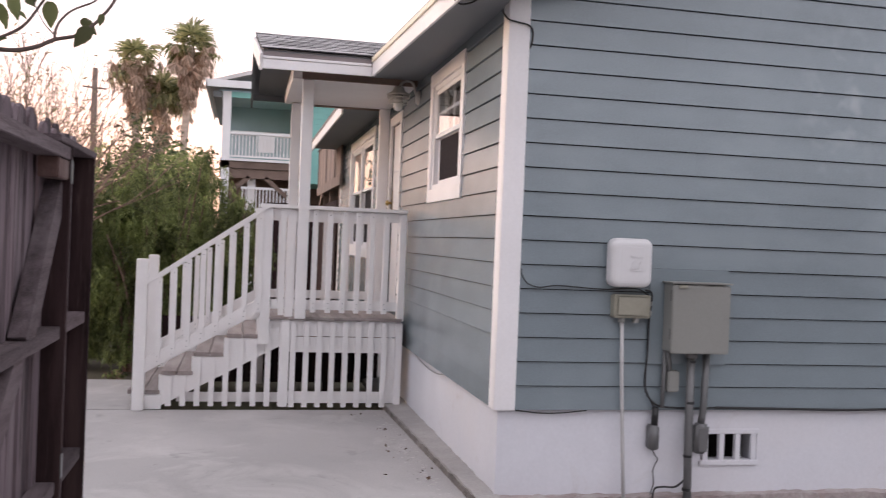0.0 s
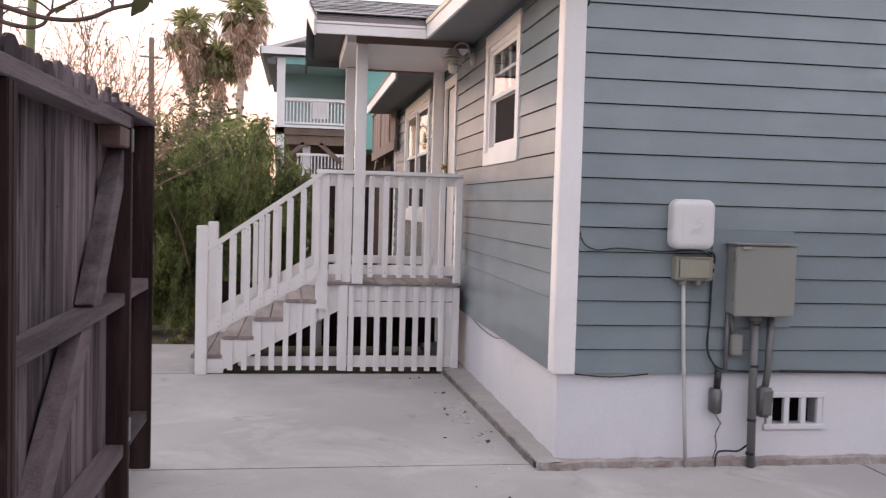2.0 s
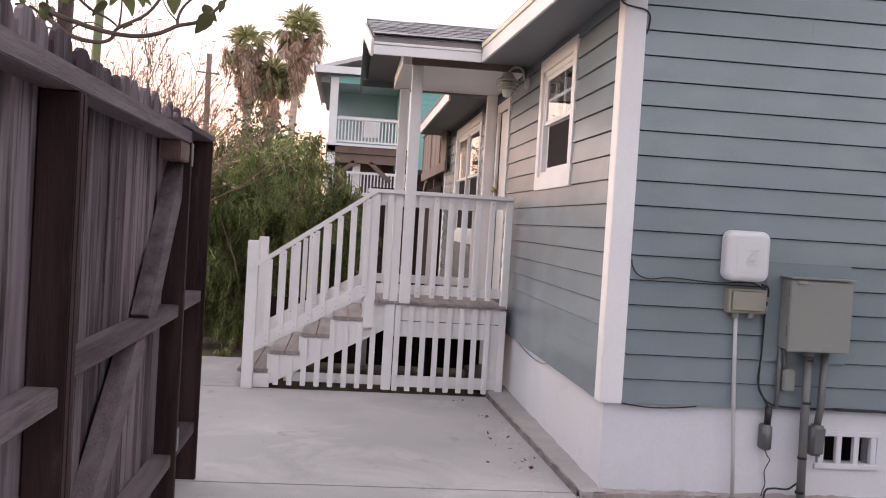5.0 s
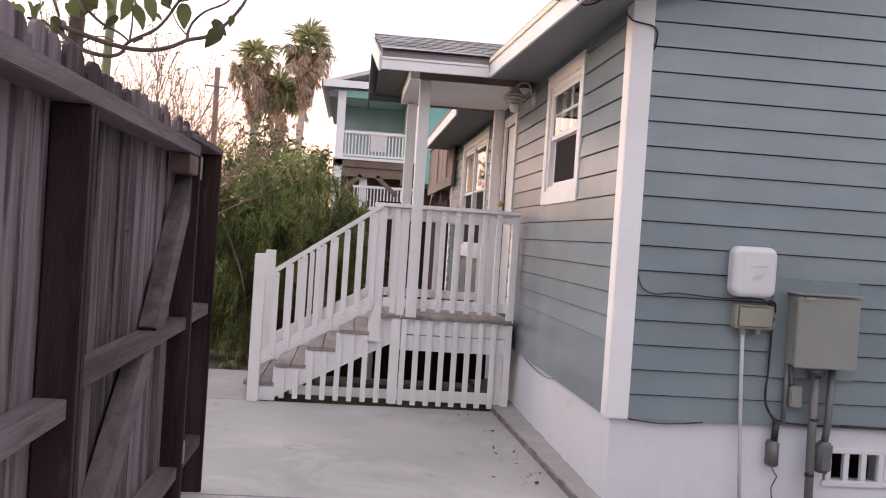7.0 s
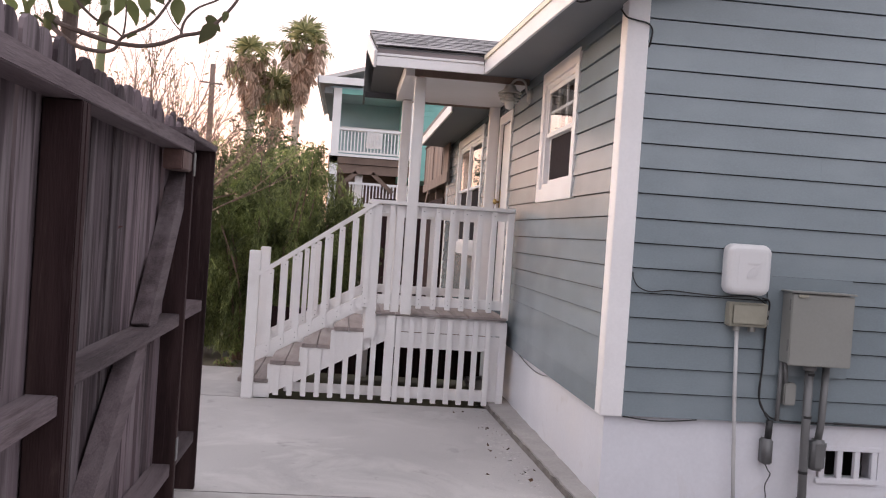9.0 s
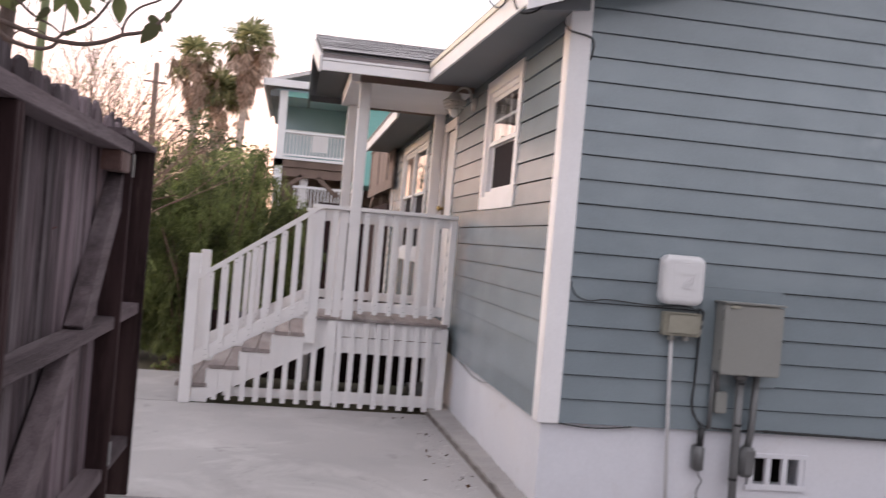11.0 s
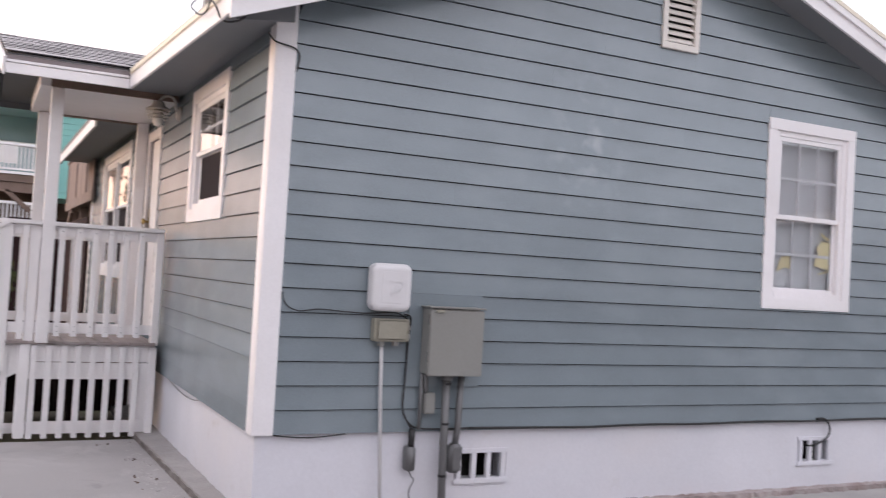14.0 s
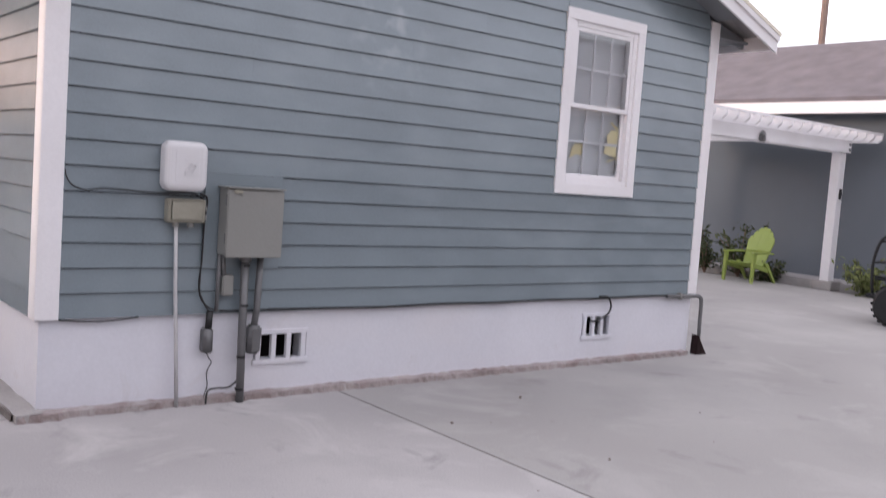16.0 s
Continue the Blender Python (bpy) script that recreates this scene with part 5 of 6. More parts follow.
def twiggy(at, height, seed, leaf, spread=0.5, depth=5, name="bare_shrub", label="tangled bare bush with thin dry twigs", amount=1):
    """A thin-branched bush, nearly leafless."""
    rnd = random.Random(seed)
    sh = thing(name, at, label, "bush", group="bare bushes behind the fence")
    bm, base, way, size, width = bmesh.new(), [], [], [], []

    def grow(p, d, length, r, left):
        q = p + d * length * 0.5 + Vector((rnd.uniform(-.06, .06), rnd.uniform(-.06, .06), 0)) * length
        e = p + d * length
        tube([p, q, e], max(r, 0.0035), 4 if r > 0.008 else 3, bm, 0.65)
        if left < 3:
            for _ in range(2 * amount):
                f = rnd.random()
                base.append(p.lerp(e, f))
                way.append((rnd.uniform(-1, 1), rnd.uniform(-1, 1), rnd.uniform(-1, 0.6)))
                size.append(rnd.uniform(0.03, 0.07))
                width.append(rnd.uniform(0.012, 0.025))
        if left:
            for _ in range(rnd.choice((2, 2, 3))):
                n = (d + Vector((rnd.uniform(-1, 1), rnd.uniform(-1, 1), rnd.uniform(-0.35, 0.7))) * spread).normalized()
                grow(p.lerp(e, rnd.uniform(0.55, 1.0)), n, length * rnd.uniform(0.6, 0.85), r * 0.62, left - 1)

    for _ in range(4):
        grow(Vector(at), Vector((rnd.uniform(-.5, .5), rnd.uniform(-.5, .5), 1)).normalized(), height * 0.34, 0.03, depth)
    tagged(part("branch", bm, TWIG, sh), kind="stuff")
    tagged(part("leaves", leaves_mesh("leaves", base, way, size, width, leaf), leaf, sh), kind="stuff")


for k, (x, y, h, leaf) in enumerate(((-4.9, 7.6, 3.7, PALE_LEAF), (-5.2, 5.5, 4.3, PALE_LEAF), (-8.5, 9.5, 4.6, PALE_LEAF), (-4.6, 9.0, 4.4, PALE_LEAF), (-6.2, 10.5, 5.0, PALE_LEAF), (-7.6, 11.5, 5.2, PALE_LEAF), (-5.6, 13.0, 5.2, PALE_LEAF), (-3.6, 11.0, 3.6, SHRUB_LEAF), (-9.0, 13.0, 5.6, PALE_LEAF), (-3.9, 2.6, 3.2, PALE_LEAF))):
    twiggy((x, y, -0.06), h, 40 + k, leaf, amount=1)


def ball_bush(at, r, h, seed, n, mat=SHRUB_LEAF, size=(0.07, 0.13), label="dark green leafy shrub", group="shrubs"):
    rnd = random.Random(seed)
    sh = thing("leafy_shrub", at, label, "shrub", group=group)
    bm, base, way, sz, wd = bmesh.new(), [], [], [], []
    for k in range(14):
        a, e = rnd.uniform(0, 6.28), rnd.uniform(0.25, 1.0)
        tip = Vector(at) + Vector((math.cos(a) * r * rnd.uniform(0.3, 1), math.sin(a) * r * rnd.uniform(0.3, 1), h * e))
        line = bend([Vector(at), Vector(at).lerp(tip, 0.5) + Vector((0, 0, 0.1 * h)), tip], 5)
        tube(line, 0.012, 5, bm, 0.4)
        for _ in range(n // 14):
            p = Vector(rnd.choice(line[2:])) + Vector((rnd.gauss(0, .3), rnd.gauss(0, .3), rnd.gauss(0, .22))) * r * 0.5
            p.z = max(p.z, at[2] + 0.04)
            base.append(p)
            way.append((rnd.uniform(-1, 1), rnd.uniform(-1, 1), rnd.uniform(-0.6, 1)))
            sz.append(rnd.uniform(*size))
            wd.append(sz[-1] * rnd.uniform(0.35, 0.5))
    tagged(part("stem", bm, TWIG, sh), kind="stuff")
    tagged(part("crown", leaves_mesh("crown", base, way, sz, wd, mat), mat, sh), kind="stuff")


ball_bush((-1.62, 8.2, -0.06), 0.6, 1.9, 60, 3600, size=(0.05, 0.1), label="dark leafy shrub beside the porch", group="shrubs behind the porch")
ball_bush((-6.5, 20.0, -0.06), 2.6, 4.2, 61, 6000, size=(0.12, 0.25), label="distant dark green leafy tree mass", group="distant trees")
ball_bush((-4.6, 23.0, -0.06), 1.6, 4.9, 62, 5000, size=(0.12, 0.25), label="distant dark green leafy tree mass", group="distant trees")
ball_bush((-3.5, 20.5, -0.06), 0.9, 3.9, 64, 7000, size=(0.1, 0.2), label="distant dark green leafy tree mass", group="distant trees")
ball_bush((-11.0, 22.0, -0.06), 3.2, 3.8, 63, 6000, size=(0.12, 0.25), label="distant dark green leafy tree mass", group="distant trees")

ball_bush((-2.62, 5.15, -0.06), 0.16, 0.22, 90, 110, WILLOW, (0.05, 0.1), "small green weed at the edge of the slab", "weeds")
ball_bush((-2.95, 5.1, -0.06), 0.14, 0.16, 91, 80, WILLOW, (0.05, 0.1), "small green weed at the edge of the slab", "weeds")

# fan palms
rnd = random.Random(9)


def frond_mesh(name, mat, stalk, r, droop, seed, blades=26, span=125):
    """A fan leaf on its stalk; the blades bend and hang at their tips."""
    own = random.Random(seed)
    bm = bmesh.new()
    tube([(0, 0, 0), (0, stalk * 0.6, 0.03), (0, stalk, 0)], 0.022, 4, bm, 0.6)
    o = Vector((0, stalk, 0))
    for k in range(blades):
        a = radians(span * (2 * k / (blades - 1) - 1)) + own.uniform(-.06, .06)
        l = r * (0.8 + 0.2 * math.cos(a)) * own.uniform(0.75, 1.1)
        d = Vector((math.sin(a), math.cos(a), own.uniform(-.12, .12)))
        s = Vector((d.y, -d.x, 0)) * own.uniform(0.035, 0.06)
        m = o + d * l * 0.5 + Vector((0, 0, -droop * l * 0.10))
        e = o + d * l * 0.8 + Vector((0, 0, -droop * l * 0.42))
        t = o + d * l * 0.88 + Vector((0, 0, -droop * l * own.uniform(0.7, 1.1)))
        v = [bm.verts.new(q) for q in (o, m + s, m - s, e + s * 0.7, e - s * 0.7, t)]
        bm.faces.new((v[0], v[1], v[2]))
        bm.faces.new((v[1], v[3], v[4], v[2]))
        bm.faces.new((v[3], v[5], v[4]))
    return mesh_of(name, bm, mat)


GREEN_FROND = [frond_mesh("frond", PALM_GREEN, 0.6, 0.85, 0.35 + 0.3 * k, 70 + k) for k in range(3)]
DRY_FROND = [frond_mesh("dry_frond", PALM_DRY, 0.4, 0.9, 0.1 * k, 80 + k, 18, 38 + 14 * k) for k in range(3)]


def fan_palm(x, y, top_z, lean, skirt, label, dense, beard=2.2):
    p = thing("fan_palm", (x, y, -0.06), label, "palm tree", group="palms")
    part("trunk", tube(bend([(x, y, -0.1), (x + lean * 0.4, y, top_z * 0.5), (x + lean, y, top_z)], 6), 0.2, 12, None, 0.75), PALM_BARK, p)
    for k in range(dense):
        a = k * 2.4 + rnd.uniform(-.4, .4)
        e = 1.35 - 1.75 * (k / dense) ** 0.8 + rnd.uniform(-.2, .2)
        m = Matrix.Translation((x + lean, y, top_z + 0.12 * math.sin(e))) @ Matrix.Rotation(a, 4, "Z") @ Matrix.Rotation(e, 4, "X") @ Matrix.Rotation(rnd.uniform(-.5, .5), 4, "Y") @ Matrix.Diagonal((*[rnd.uniform(0.85, 1.2)] * 3, 1))
        piece("frond", GREEN_FROND[k % 3], p, m)
    for k in range(skirt):
        f = k / skirt
        a = k * 2.4 + rnd.uniform(-.5, .5)
        if f < 0.58:
            out, z, e = rnd.uniform(0.25, 1.15), top_z + rnd.uniform(-0.7, 0.45), rnd.uniform(-1.75, -1.2)
            w, h = rnd.uniform(0.3, 0.6), rnd.uniform(0.6, 0.95)
        else:
            g_ = (f - 0.58) / 0.42
            out, z, e = 0.42 * (1 - g_) ** 0.7 + 0.02, top_z - 0.7 - beard * 0.62 * g_, rnd.uniform(-1.7, -1.35)
            w, h = rnd.uniform(0.45, 0.7), rnd.uniform(0.75, 1.0)
        m = Matrix.Translation((x + lean * (z / top_z), y, z)) @ Matrix.Rotation(a, 4, "Z") @ Matrix.Translation((0, out, 0)) @ Matrix.Rotation(e, 4, "X") @ Matrix.Rotation(rnd.uniform(-.9, .9), 4, "Y") @ Matrix.Diagonal((w, h, h, 1))
        piece("dry_frond", DRY_FROND[k % 3], p, m)


fan_palm(-4.6, 38, 10.0, 0.4, 100, "tall fan palm with green crown and brown hanging skirt", 20, 2.3)
fan_palm(-6.45, 38.5, 9.15, -0.2, 84, "fan palm with drooping dry fronds beside a taller one", 15, 2.2)
fan_palm(-5.65, 39.5, 7.7, 0.15, 40, "shaggy fan palm with drooping green fronds", 34, 1.6)

# overhanging tree
OY = 0.15
at = lambda u, v, y=OY: (-3.36 + (u - 130) * 0.00323, y, 2.665 + (75 - v) * 0.0034 + (u - 130) * 0.00028)
tree = thing("overhanging_tree", (-3.6, 0.4, -0.06), "broad-leaved tree whose bare branch hangs over the fence", "tree")
part("trunk", tube(bend([(-3.62, 0.4, -0.1), (-3.58, 0.4, 1.5), at(95, 60, 0.4), at(88, -120, 0.4)], 5), 0.06, 10, None, 0.7), BARK, tree)
for line, r in (
        ([at(60, 30, 0.3), at(100, 62), at(124, 80), at(153, 91), at(185, 95), at(204, 88), at(215, 70), at(266, 45), at(300, 0), at(330, -50)], 0.016),
        ([at(70, 20, 0.4), at(100, 45), at(148, 63), at(175, 72), at(212, 81), at(255, 85), at(292, 79), at(322, 67), at(359, 60), at(389, 40), at(416, 10), at(430, -15)], 0.018),
        ([at(105, -45), at(126, 0), at(161, 35), at(196, 54), at(215, 69)], 0.011),
        ([at(322, 67), at(322, 54), at(330, 35), at(351, 16), at(389, 0), at(410, -25)], 0.010),
        ([at(216, 70), at(219, 30), at(216, -30)], 0.007),
        ([at(322, 60), at(302, 38), at(285, 5)], 0.005),
        ([at(40, 60, 0.3), at(85, 68), at(124, 80)], 0.008),
        ([at(124, 80), at(140, 66), at(165, 60), at(190, 70)], 0.006),
        ([at(359, 60), at(372, 52), at(386, 55)], 0.005)):
    part("branch", tube(bend(line, 5), r, 8, None, 0.5), BARK, tree)


def broad_leaf():
    bm = bmesh.new()
    n = 9
    rows = []
    for k in range(n):
        t = k / (n - 1)
        w = 0.42 * math.sin(math.pi * (0.06 + 0.9 * t) ** 0.8) * (1.0 - 0.25 * t) + 0.02 * (k % 2)
        z = -0.18 * t * t
        rows.append([bm.verts.new((s * w, t, z + abs(s) * 0.10)) for s in (-1, 0, 1)])
    for a, b in zip(rows, rows[1:]):
        for j in range(2):
            bm.faces.new((a[j], a[j + 1], b[j + 1], b[j]))
    return mesh_of("leaf", bm, BROAD_LEAF, True)


LEAF = broad_leaf()
rnd = random.Random(12)
for u, v, s in ((8, 4, 0.18), (30, 0, 0.2), (52, 4, 0.2), (66, 22, 0.17), (78, 40, 0.15), (95, -4, 0.2), (112, 0, 0.2), (134, 4, 0.18), (152, -6, 0.2), (176, 0, 0.18), (196, 28, 0.15), (222, 8, 0.2), (248, 70, 0.12), (259, 20, 0.08), (284, -8, 0.2), (310, 0, 0.19), (338, -4, 0.2), (362, 28, 0.15), (386, 52, 0.19), (405, 28, 0.09), (240, -12, 0.2), (60, -20, 0.2), (120, -30, 0.2), (200, -30, 0.2), (270, -35, 0.2), (330, -30, 0.18), (380, -12, 0.16), (20, 24, 0.13), (48, 30, 0.12), (208, -10, 0.18)):
    piece("leaf", LEAF, tree, Matrix.Translation(at(u, v, OY + rnd.uniform(-.08, .08))) @ Euler((rnd.uniform(-1.3, 0.2), rnd.uniform(-.9, .9), rnd.uniform(-1.2, 1.2) + (0.9 if rnd.random() < 0.5 else -1.2))).to_matrix().to_4x4() @ Matrix.Diagonal((s * 0.62, s * 0.8, s * 0.8, 1)))
gt = thing("green_trunk", (-3.5, 1.6, -0.06), "slim pale green tree trunk behind the fence", "tree")
part("trunk", tube(bend([(-3.80, 2.2, -0.1), (-3.78, 2.2, 2.0), (-3.72, 2.2, 3.8)], 5), 0.042, 9, None, 0.8), GREEN_BARK, gt)
ball_bush((-2.78, -1.75, -0.06), 0.18, 2.3, 70, 420, FLOWER, (0.04, 0.07), "red-brown withered vine standing behind the fence", "vines")

# ---------------------------------------------------------------- far poles
pole = thing("utility_pole", (-7.05, 30, -0.06), "thin brown wooden utility pole with a crossarm", "utility pole", group="poles")
part("shaft", tube([(-7.05, 30, -0.1), (-7.09, 30, 7.45)], 0.13, 10, None, 0.75), POLE_WOOD, pole)
part("crossarm", bar((-7.5, 29.9, 6.75), (-6.65, 29.9, 6.7), 0.06, 0.06), POLE_WOOD, pole)
pole = thing("utility_pole", (42.4, 20, -0.06), "tall brown wooden utility pole behind the grey house", "utility pole", group="poles")
part("shaft", tube([(42.45, 20, -0.1), (42.4, 20, 15.0)], 0.19, 10, None, 0.8), POLE_WOOD, pole)

# ---------------------------------------------------------------- teal house behind
house = thing("teal_house", (-0.5, 27, 0), "teal two-storey house with a white-railed upper balcony", "house")
part("wall", box(-2.35, 7.0, 28.6, 33.0, 3.75, 6.35), TEAL, house, "teal painted wall")
part("wall", box(-0.05, 7.0, 25.6, 28.59, 3.4, 6.35), PALE_TEAL, house, "pale teal lap siding wall")
for k in range(16):
    part("siding_board", box(-0.075, 6.9, 25.56, 25.595, 3.42 + 0.18 * k, 3.59 + 0.18 * k), PALE_TEAL, house)
part("porch_ceiling", box(-2.55, -0.06, 25.0, 28.59, 6.2, 6.26), TEAL, house)
part("frieze", box(-2.41, 0.0, 24.92, 25.0, 6.02, 6.19), PALE_TEAL, house, "mint green frieze board")
part("side_beam", box(-2.72, -2.45, 24.9, 33.0, 6.0, 6.19), SOFFIT, house)
rf = part("roof", prism([(-2.9, 6.34), (2.3, 7.9), (7.5, 6.34), (7.5, 6.46), (2.3, 8.05), (-2.9, 6.46)], "y", 24.6, 33.5), FAR_ROOF, house, "pale grey shingle roof")
part("fascia", box(-2.95, 7.5, 24.55, 24.59, 6.27, 6.50), WHITE, rf)
part("fascia", box(-2.96, -2.91, 24.55, 33.5, 6.27, 6.46), WHITE, rf)
for x in (-2.28, 0.15):
    part("column", box(x - 0.13, x + 0.13, 24.9, 25.15, 0.0 if x < 0 else 3.8, 6.2), WHITE, house)
bal = part("balcony_floor", box(-2.45, 0.3, 24.9, 28.6, 3.76, 4.02), RAW_WOOD, house, "brown timber balcony floor")
part("joist", box(-2.45, 0.3, 24.95, 25.05, 3.45, 3.75), RAW_WOOD, bal)
part("floor_trim", box(-2.46, 0.3, 24.86, 24.9, 3.99, 4.07), WHITE, bal)
br = part("balcony_railing", box(-2.15, 0.0, 24.95, 25.07, 4.86, 4.94), WHITE, house, "white balcony railing")
part("bottom_rail", box(-2.15, 0.0, 24.98, 25.04, 4.12, 4.18), WHITE, br)
for k in range(20):
    part("baluster", box(-2.1 + 0.11 * k, -2.06 + 0.11 * k, 24.98, 25.03, 4.18, 4.86), WHITE, br)
part("upper_beam", box(-2.15, 0.0, 28.45, 28.58, 5.2, 5.35), WHITE, house)
ch = part("white_chair", box(-1.25, -0.7, 26.0, 26.06, 4.4, 5.0), WHITE, house)
lowr = part("lower_railing", box(-1.75, 0.4, 24.98, 25.06, 3.10, 3.18), WHITE, house, "white lower railing")
part("bottom_rail", box(-1.75, 0.4, 24.98, 25.06, 2.4, 2.46), WHITE, lowr)
for k in range(19):
    part("baluster", box(-1.72 + 0.11 * k, -1.68 + 0.11 * k, 25.0, 25.04, 2.46, 3.10), WHITE, lowr)
part("lower_floor", box(-1.9, 0.6, 25.0, 28.6, 2.1, 2.38), RAW_WOOD, house)
part("lower_wall", box(-2.3, 7.0, 28.7, 29.0, 0.0, 3.7), RAW_WOOD, house)
part("stilt", box(-1.55, -1.3, 25.2, 25.45, 0.0, 3.44), WHITE, house)
part("knee_brace", bar((-2.2, 25.0, 2.9), (-1.5, 25.0, 3.5), 0.1, 0.14), RAW_WOOD, house)
part("knee_brace", bar((-0.3, 25.0, 2.9), (-1.0, 25.0, 3.5), 0.1, 0.14), RAW_WOOD, house)

# timber deck at the back of the house
td = thing("raised_deck", (0.6, 12.2, 0), "raised timber deck with a solid brown board railing", "deck")
part("floor", box(-0.05, 3.0, 10.6, 14.5, 2.55, 2.70), RAW_WOOD, td)
part("skirt_beam", box(-0.10, -0.06, 9.62, 14.5, 2.53, 2.70), DECK_WOOD, td)
for k in range(32):
    part("rail_board", box(-0.085, -0.06, 9.66 + 0.15 * k, 9.807 + 0.15 * k, 2.702, 3.47), DECK_WOOD, td)
part("cap", box(-0.11, -0.03, 9.62, 14.55, 3.475, 3.51), DECK_WOOD, td)
for y in (10.7, 12.5, 14.4):
    part("post", box(-0.098, -0.0855, y - 0.05, y + 0.05, 2.71, 3.47), DECK_WOOD, td)
    part("leg", box(0.0, 0.12, y - 0.06, y + 0.06, -0.06, 2.54), RAW_WOOD, td)
part("under_skirt", box(-0.06, -0.04, 10.45, 14.5, 0.0, 2.3), FENCE_DARK, td, "dark boards below the deck")
part("back_wall", box(-1.15, 3.0, 14.6, 14.7, -0.06, 2.35), FENCE_DARK, td, "dark boards below the deck")
part("brace", bar((-0.08, 14.4, 1.9), (-0.08, 13.2, 2.52), 0.05, 0.14), RAW_WOOD, td)

# ---------------------------------------------------------------- grey house across the yard
nb = thing("grey_house", (18, 3, 0), "slate grey stucco house with mauve-grey shingle roof", "house")
part("wall", box(16.3, 22.5, -12.0, 16.0, 0.0, 3.5), NEIGHBOUR, nb)
rf = part("roof", prism([(15.75, 3.60), (19.1, 5.26), (22.9, 3.60), (22.9, 3.68), (19.1, 5.36), (15.75, 3.70)], "y", -12.5, 16.5), PURPLE_ROOF, nb, "mauve-grey shingle roof")
part("fascia", box(15.72, 15.749, -12.5, 16.5, 3.40, 3.63), WHITE, rf)
part("soffit", box(15.75, 16.3, -12.5, 16.5, 3.42, 3.44), SOFFIT, rf)
for k in range(26):
    x = 15.75 + k * 0.129
    part("shingle_course", prism([(x, 3.702 + k * 0.0639), (x + 0.14, 3.702 + (k + 1.08) * 0.0639), (x + 0.14, 3.716 + (k + 1.08) * 0.0639), (x, 3.724 + k * 0.0639)], "y", -12.5, 16.5), PURPLE_ROOF, rf)
solid("kerb", box(15.35, 16.29, -12.0, 16.0, -0.05, 0.14, bevel=0.02), CONCRETE, "pale concrete ledge along the grey house", "kerb", kind="structure")

# ---------------------------------------------------------------- pergola
pg = thing("pergola", (13, 4.5, 0), "white painted wooden pergola with exposed rafters", "pergola")
part("pier", box(15.01, 15.44, 3.28, 3.68, 0.0, 0.17, bevel=0.015), CURB, pg, "grey concrete pier")
part("post", box(15.11, 15.31, 3.40, 3.58, 0.17, 2.60, bevel=0.006), WHITE, pg)
part("beam", box(8.0, 15.36, 3.34, 3.395, 2.60, 2.83, bevel=0.005), WHITE, pg)
part("beam", box(8.0, 15.36, 3.585, 3.64, 2.60, 2.83, bevel=0.005), WHITE, pg)
part("post", box(8.5, 8.7, 3.40, 3.58, 0.0, 2.60, bevel=0.006), WHITE, pg)
part("beam", box(8.0, 15.5, 6.6, 6.66, 2.60, 2.83, bevel=0.005), WHITE, pg)
part("post", box(15.27, 15.47, 6.66, 6.84, 0.14, 2.60, bevel=0.006), WHITE, pg)
for k in range(25):
    x = 8.4 + 0.31 * k
    pts = [(3.02, 2.90), (3.10, 2.832), (6.9, 2.832), (6.9, 2.99), (3.02, 2.99)]
    part("rafter", prism(pts, "x", x, x + 0.045), WHITE, pg)
for y in (3.1, 3.5, 4.1, 4.7, 5.3, 5.9, 6.5):
    part("batten", box(8.2, 16.05, y, y + 0.045, 2.992, 3.03), WHITE, pg)
for x in (15.29,):
    for z in (2.66, 2.76):
        part("bolt", tube([(x, 3.325, z), (x, 3.34, z)], 0.025, 8), BLACK, pg)
lan = thing("lantern", (12.34, 3.30, 2.56), "small dark metal lantern fixed to the pergola beam", "lantern")
part("body", box(12.28, 12.40, 3.25, 3.335, 2.585, 2.70, bevel=0.02), GREY_PIPE, lan)
part("cap", lathe([(0.06, 0), (0.05, 0.03), (0.015, 0.07)], 12, (12.34, 3.29, 2.702)), GREY_PIPE, lan)
sw = thing("outlet_box", (15.36, 3.39, 1.75), "small black box on the pergola post", "switch box")
part("body", box(15.17, 15.23, 3.36, 3.399, 1.72, 1.92, bevel=0.01), BLACK, sw)

# ---------------------------------------------------------------- lime garden chair
chair = thing("garden_chair", (14.5, 4.92, 0), "lime green plastic garden armchair with fanned slatted back", "chair")
cx, cy = 14.12, 4.72
lean = radians(24)
for k in range(5):
    x = cx + 0.02 + k * 0.105
    part("seat_slat", box(x, x + 0.095, cy - 0.26, cy + 0.26, 0.37 - 0.026 * k, 0.395 - 0.026 * k, bevel=0.006), LIME, chair)
for k in range(7):
    f = (k - 3) / 3
    h = 0.88 - 0.2 * f * f
    w0, w1 = 0.030, 0.0445
    bm = prism([(-w0, 0.0), (w0, 0.0), (w1, h * 0.75), (w1, h - 0.012 - 0.075 * max(0.0, f)), (0.0, h), (-w1, h - 0.012 - 0.075 * max(0.0, -f)), (-w1, h * 0.75)], "x", -0.012 + 0.004 * (k % 2), 0.012)
    m = Matrix.Translation((cx + 0.50, cy + 0.192 * f, 0.27)) @ Matrix.Rotation(lean, 4, "Y") @ Matrix.Rotation(-0.085 * f, 4, "X")
    bmesh.ops.transform(bm, matrix=m, verts=bm.verts)
    part("back_slat", bm, LIME, chair)
part("back_rail", bar((cx + 0.64, cy - 0.26, 0.60), (cx + 0.64, cy + 0.26, 0.60), 0.05, 0.05, 0.008), LIME, chair)
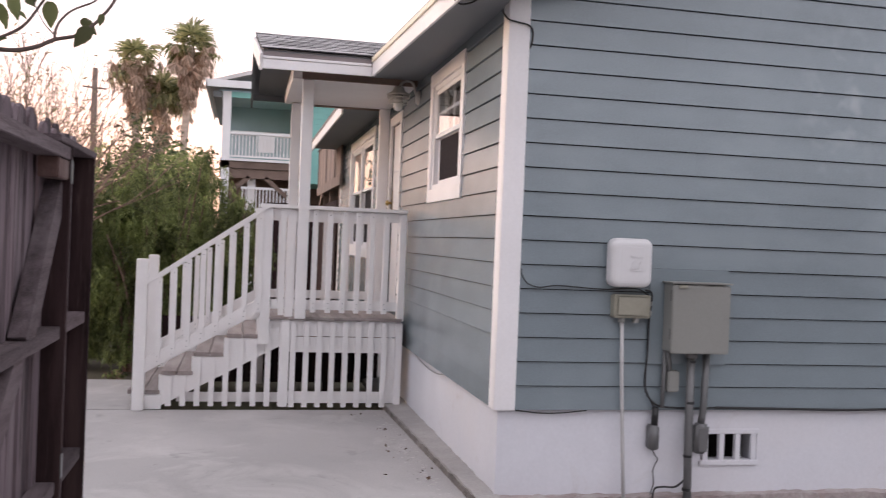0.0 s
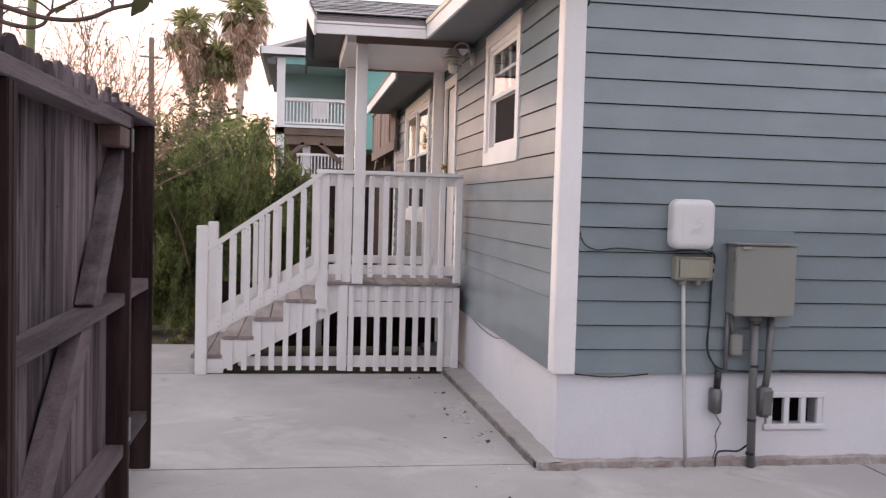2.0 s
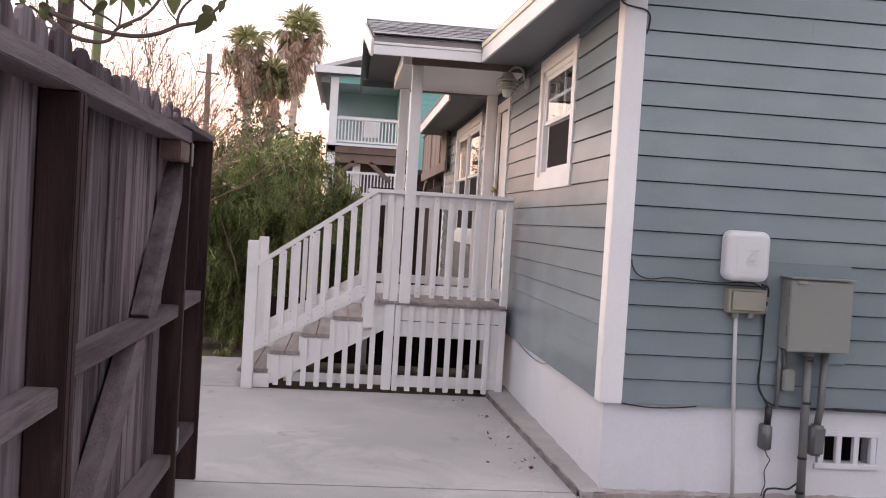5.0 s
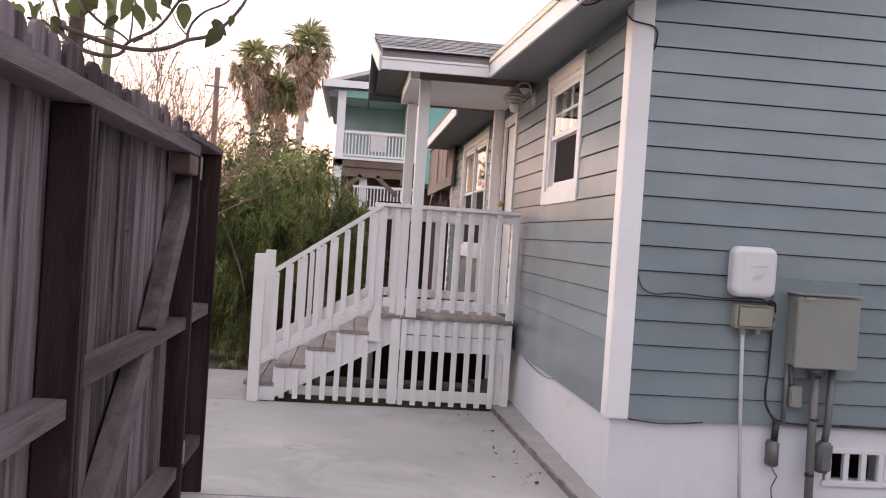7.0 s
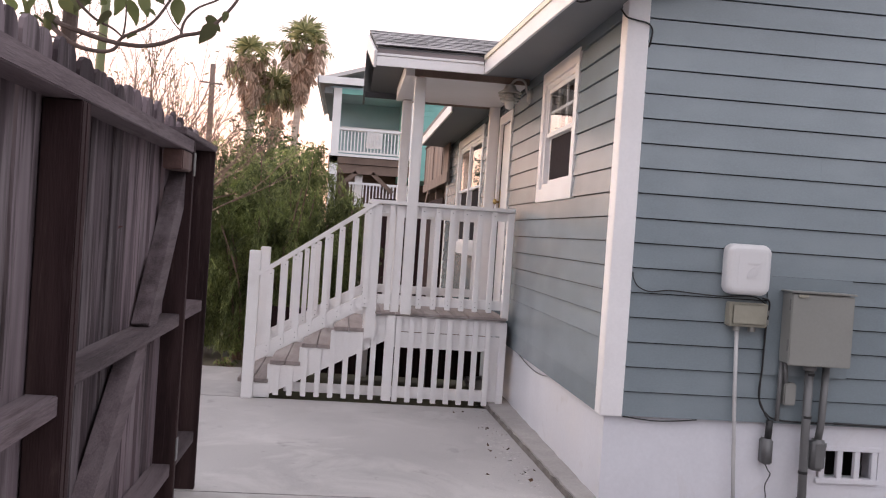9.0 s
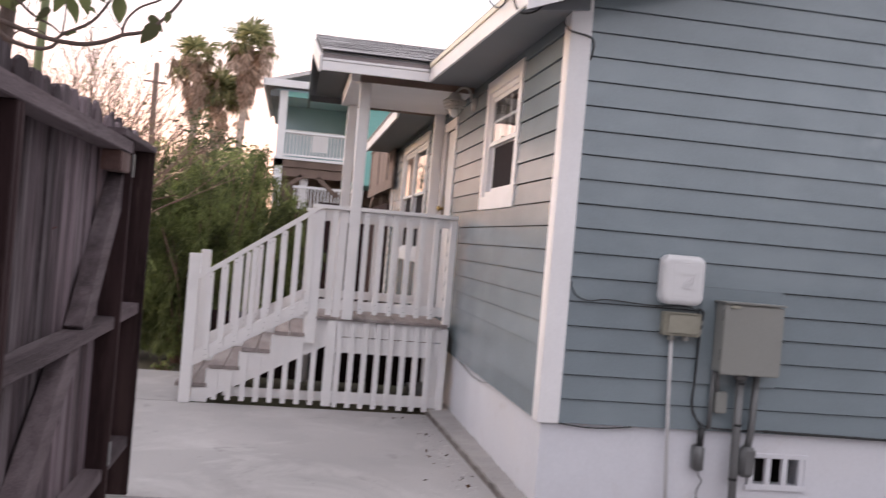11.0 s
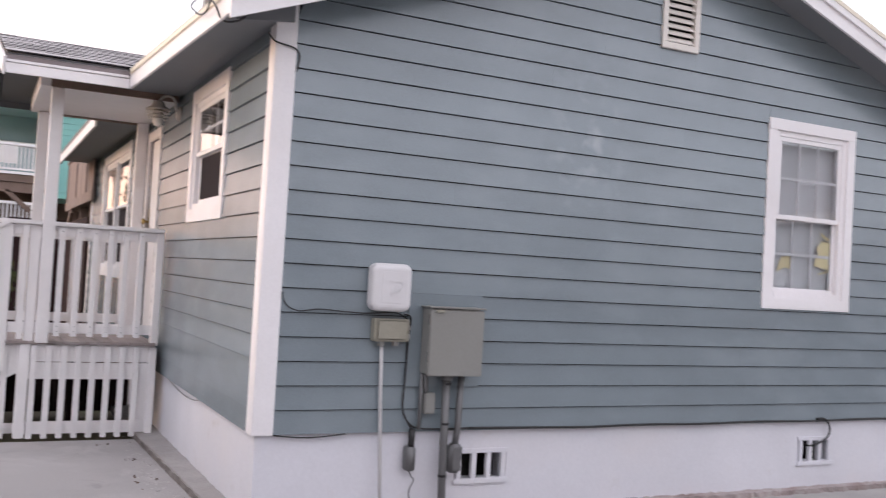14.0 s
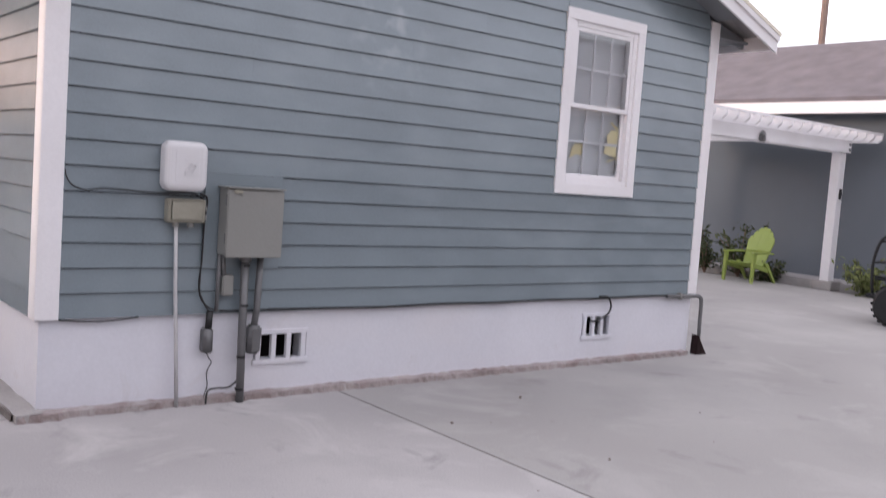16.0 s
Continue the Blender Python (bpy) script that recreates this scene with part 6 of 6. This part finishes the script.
for s in (-1, 1):
    y = cy + s * 0.31
    part("armrest", box(cx - 0.03, cx + 0.66, y - 0.055, y + 0.055, 0.565, 0.595, bevel=0.012), LIME, chair)
    part("front_leg", prism([(cx, 0.0), (cx + 0.05, 0.0), (cx + 0.10, 0.565), (cx + 0.01, 0.565)], "y", y - 0.025, y + 0.025), LIME, chair)
    part("rear_leg", prism([(cx + 0.78, 0.0), (cx + 0.83, 0.0), (cx + 0.5, 0.40), (cx + 0.40, 0.40)], "y", y - 0.025, y + 0.02), LIME, chair)
    part("side_rail", bar((cx + 0.02, y, 0.35), (cx + 0.55, y, 0.25), 0.03, 0.09, 0.008), LIME, chair)
ball_bush((15.1, 5.35, 0.0), 0.5, 1.15, 80, 700, size=(0.08, 0.16), label="dark green potted-height shrub against the grey wall", group="shrubs by the grey house")
ball_bush((15.0, 6.1, 0.0), 0.4, 1.1, 81, 500, size=(0.08, 0.16), label="dark green potted-height shrub against the grey wall", group="shrubs by the grey house")
ball_bush((15.1, 4.6, 0.0), 0.4, 0.4, 84, 400, size=(0.08, 0.14), label="low dark shrub against the grey wall", group="shrubs by the grey house")
ball_bush((15.0, 2.55, 0.0), 0.5, 0.62, 82, 800, WILLOW, (0.07, 0.14), "green leafy shrub by the concrete ledge", "shrubs by the grey house")
ball_bush((15.1, 1.6, 0.0), 0.5, 0.6, 83, 700, WILLOW, (0.07, 0.14), "green leafy shrub by the concrete ledge", "shrubs by the grey house")

# utility quad, only its front seen
qd = thing("quad_bike", (11.6, 0.2, 0), "black quad bike with tubular front rack and knobbly tyres", "quad bike")


def tyre(x, y):
    prof = [(0.15, -0.10), (0.24, -0.11), (0.285, -0.07), (0.29, 0.0), (0.285, 0.07), (0.24, 0.11), (0.15, 0.10)]
    bm = lathe(prof, 24)
    for k in range(20):
        a = 2 * math.pi * k / 20
        block(bm, 0.28, 0.30, -0.02, 0.02, -0.09, 0.09, 0.0, Matrix.Rotation(a, 4, "Z"))
    bmesh.ops.transform(bm, matrix=Matrix.Translation((x, y, 0.29)) @ Matrix.Rotation(radians(90), 4, "Y"), verts=bm.verts)
    w = part("tyre", bm, BLACK, qd, "black knobbly tyre")
    rim = lathe([(0.0, -0.06), (0.15, -0.08), (0.15, 0.08), (0.0, 0.06)], 18)
    bmesh.ops.transform(rim, matrix=Matrix.Translation((x, y, 0.29)) @ Matrix.Rotation(radians(90), 4, "Y"), verts=rim.verts)
    part("rim", rim, GREY_METAL, w)


for x in (11.25, 12.15):
    for y in (0.28, -0.95):
        tyre(x, y)
part("body", box(11.45, 11.95, -1.1, 0.45, 0.42, 0.85, bevel=0.08), BLACK, qd)
part("fender", box(11.15, 12.25, 0.0, 0.6, 0.62, 0.68, bevel=0.03), BLACK, qd)
part("footboard", box(11.2, 12.2, 0.45, 0.70, 0.36, 0.42, bevel=0.02), BLACK, qd)
for x in (11.35, 12.05):
    part("rack_tube", tube(bend([(x, 0.66, 0.36), (x, 0.70, 0.8), (x, 0.62, 1.15), (x, 0.45, 1.25), (x, 0.1, 1.25)], 4), 0.022, 8), BLACK, qd, smooth=True)
for z in (0.85, 1.15):
    part("cross_tube", tube([(11.35, 0.67 if z < 1 else 0.62, z), (12.05, 0.67 if z < 1 else 0.62, z)], 0.018, 8), BLACK, qd, smooth=True)
part("handlebar", tube(bend([(11.3, -0.2, 1.05), (11.6, -0.1, 1.1), (11.9, -0.1, 1.1), (12.2, -0.2, 1.05)], 4), 0.016, 8), BLACK, qd, smooth=True)

# ---------------------------------------------------------------- litter
rnd = random.Random(31)
base, way, sz, wd = [], [], [], []
for k in range(66):
    if k >= 52:
        c = ((-0.24, 2.15), (-0.42, 2.2), (-0.5, 2.95), (-0.33, 1.45))[k % 4]
        p = (c[0] + rnd.gauss(0, 0.035), c[1] + rnd.gauss(0, 0.06), rnd.uniform(0.003, 0.025))
    elif k < 14:
        p = (-0.22 - abs(rnd.gauss(0, 0.13)), rnd.uniform(0.5, 3.1), rnd.uniform(0.003, 0.01))
    elif k < 40:
        p = (rnd.uniform(-2.7, -2.4), rnd.uniform(4.5, 4.98), rnd.uniform(0.003, 0.02))
    else:
        p = (rnd.uniform(-1.0, 5.0), rnd.uniform(-2.5, -0.15), 0.004)
    base.append(p)
    way.append((rnd.uniform(-1, 1), rnd.uniform(-1, 1), rnd.uniform(-.05, .2)))
    sz.append(rnd.uniform(0.015, 0.06) if k < 40 else rnd.uniform(0.015, 0.03))
    wd.append(sz[-1] * 0.6)
tagged(new("fallen_leaves", leaves_mesh("fallen_leaves", base, way, sz, wd, DRY_LEAF)), "scattered dry brown leaves on the concrete", "leaves", kind="stuff")
# pale mortar crumbs trodden into the slab along the curb
rnd = random.Random(44)
base, way, sz, wd = [], [], [], []
for k in range(240):
    base.append((-0.235 - abs(rnd.gauss(0, 0.10)), rnd.choice((rnd.uniform(0.1, 3.1), rnd.gauss(1.3, 0.7))), rnd.uniform(0.0015, 0.004)))
    way.append((rnd.uniform(-1, 1), rnd.uniform(-1, 1), 0.0))
    sz.append(rnd.uniform(0.008, 0.045))
    wd.append(sz[-1] * rnd.uniform(0.4, 0.9))
CRUMB = material("pale_mortar", (0.52, 0.50, 0.49), 0.9, vary=0.15, scale=20, bump=0.3)
crumbs = new("mortar_crumbs", leaves_mesh("mortar_crumbs", base, way, sz, wd, CRUMB))
crumbs.scale = (1, 1, 0.35)
tagged(crumbs, "pale mortar crumbs on the concrete along the curb", "crumbs", kind="stuff")
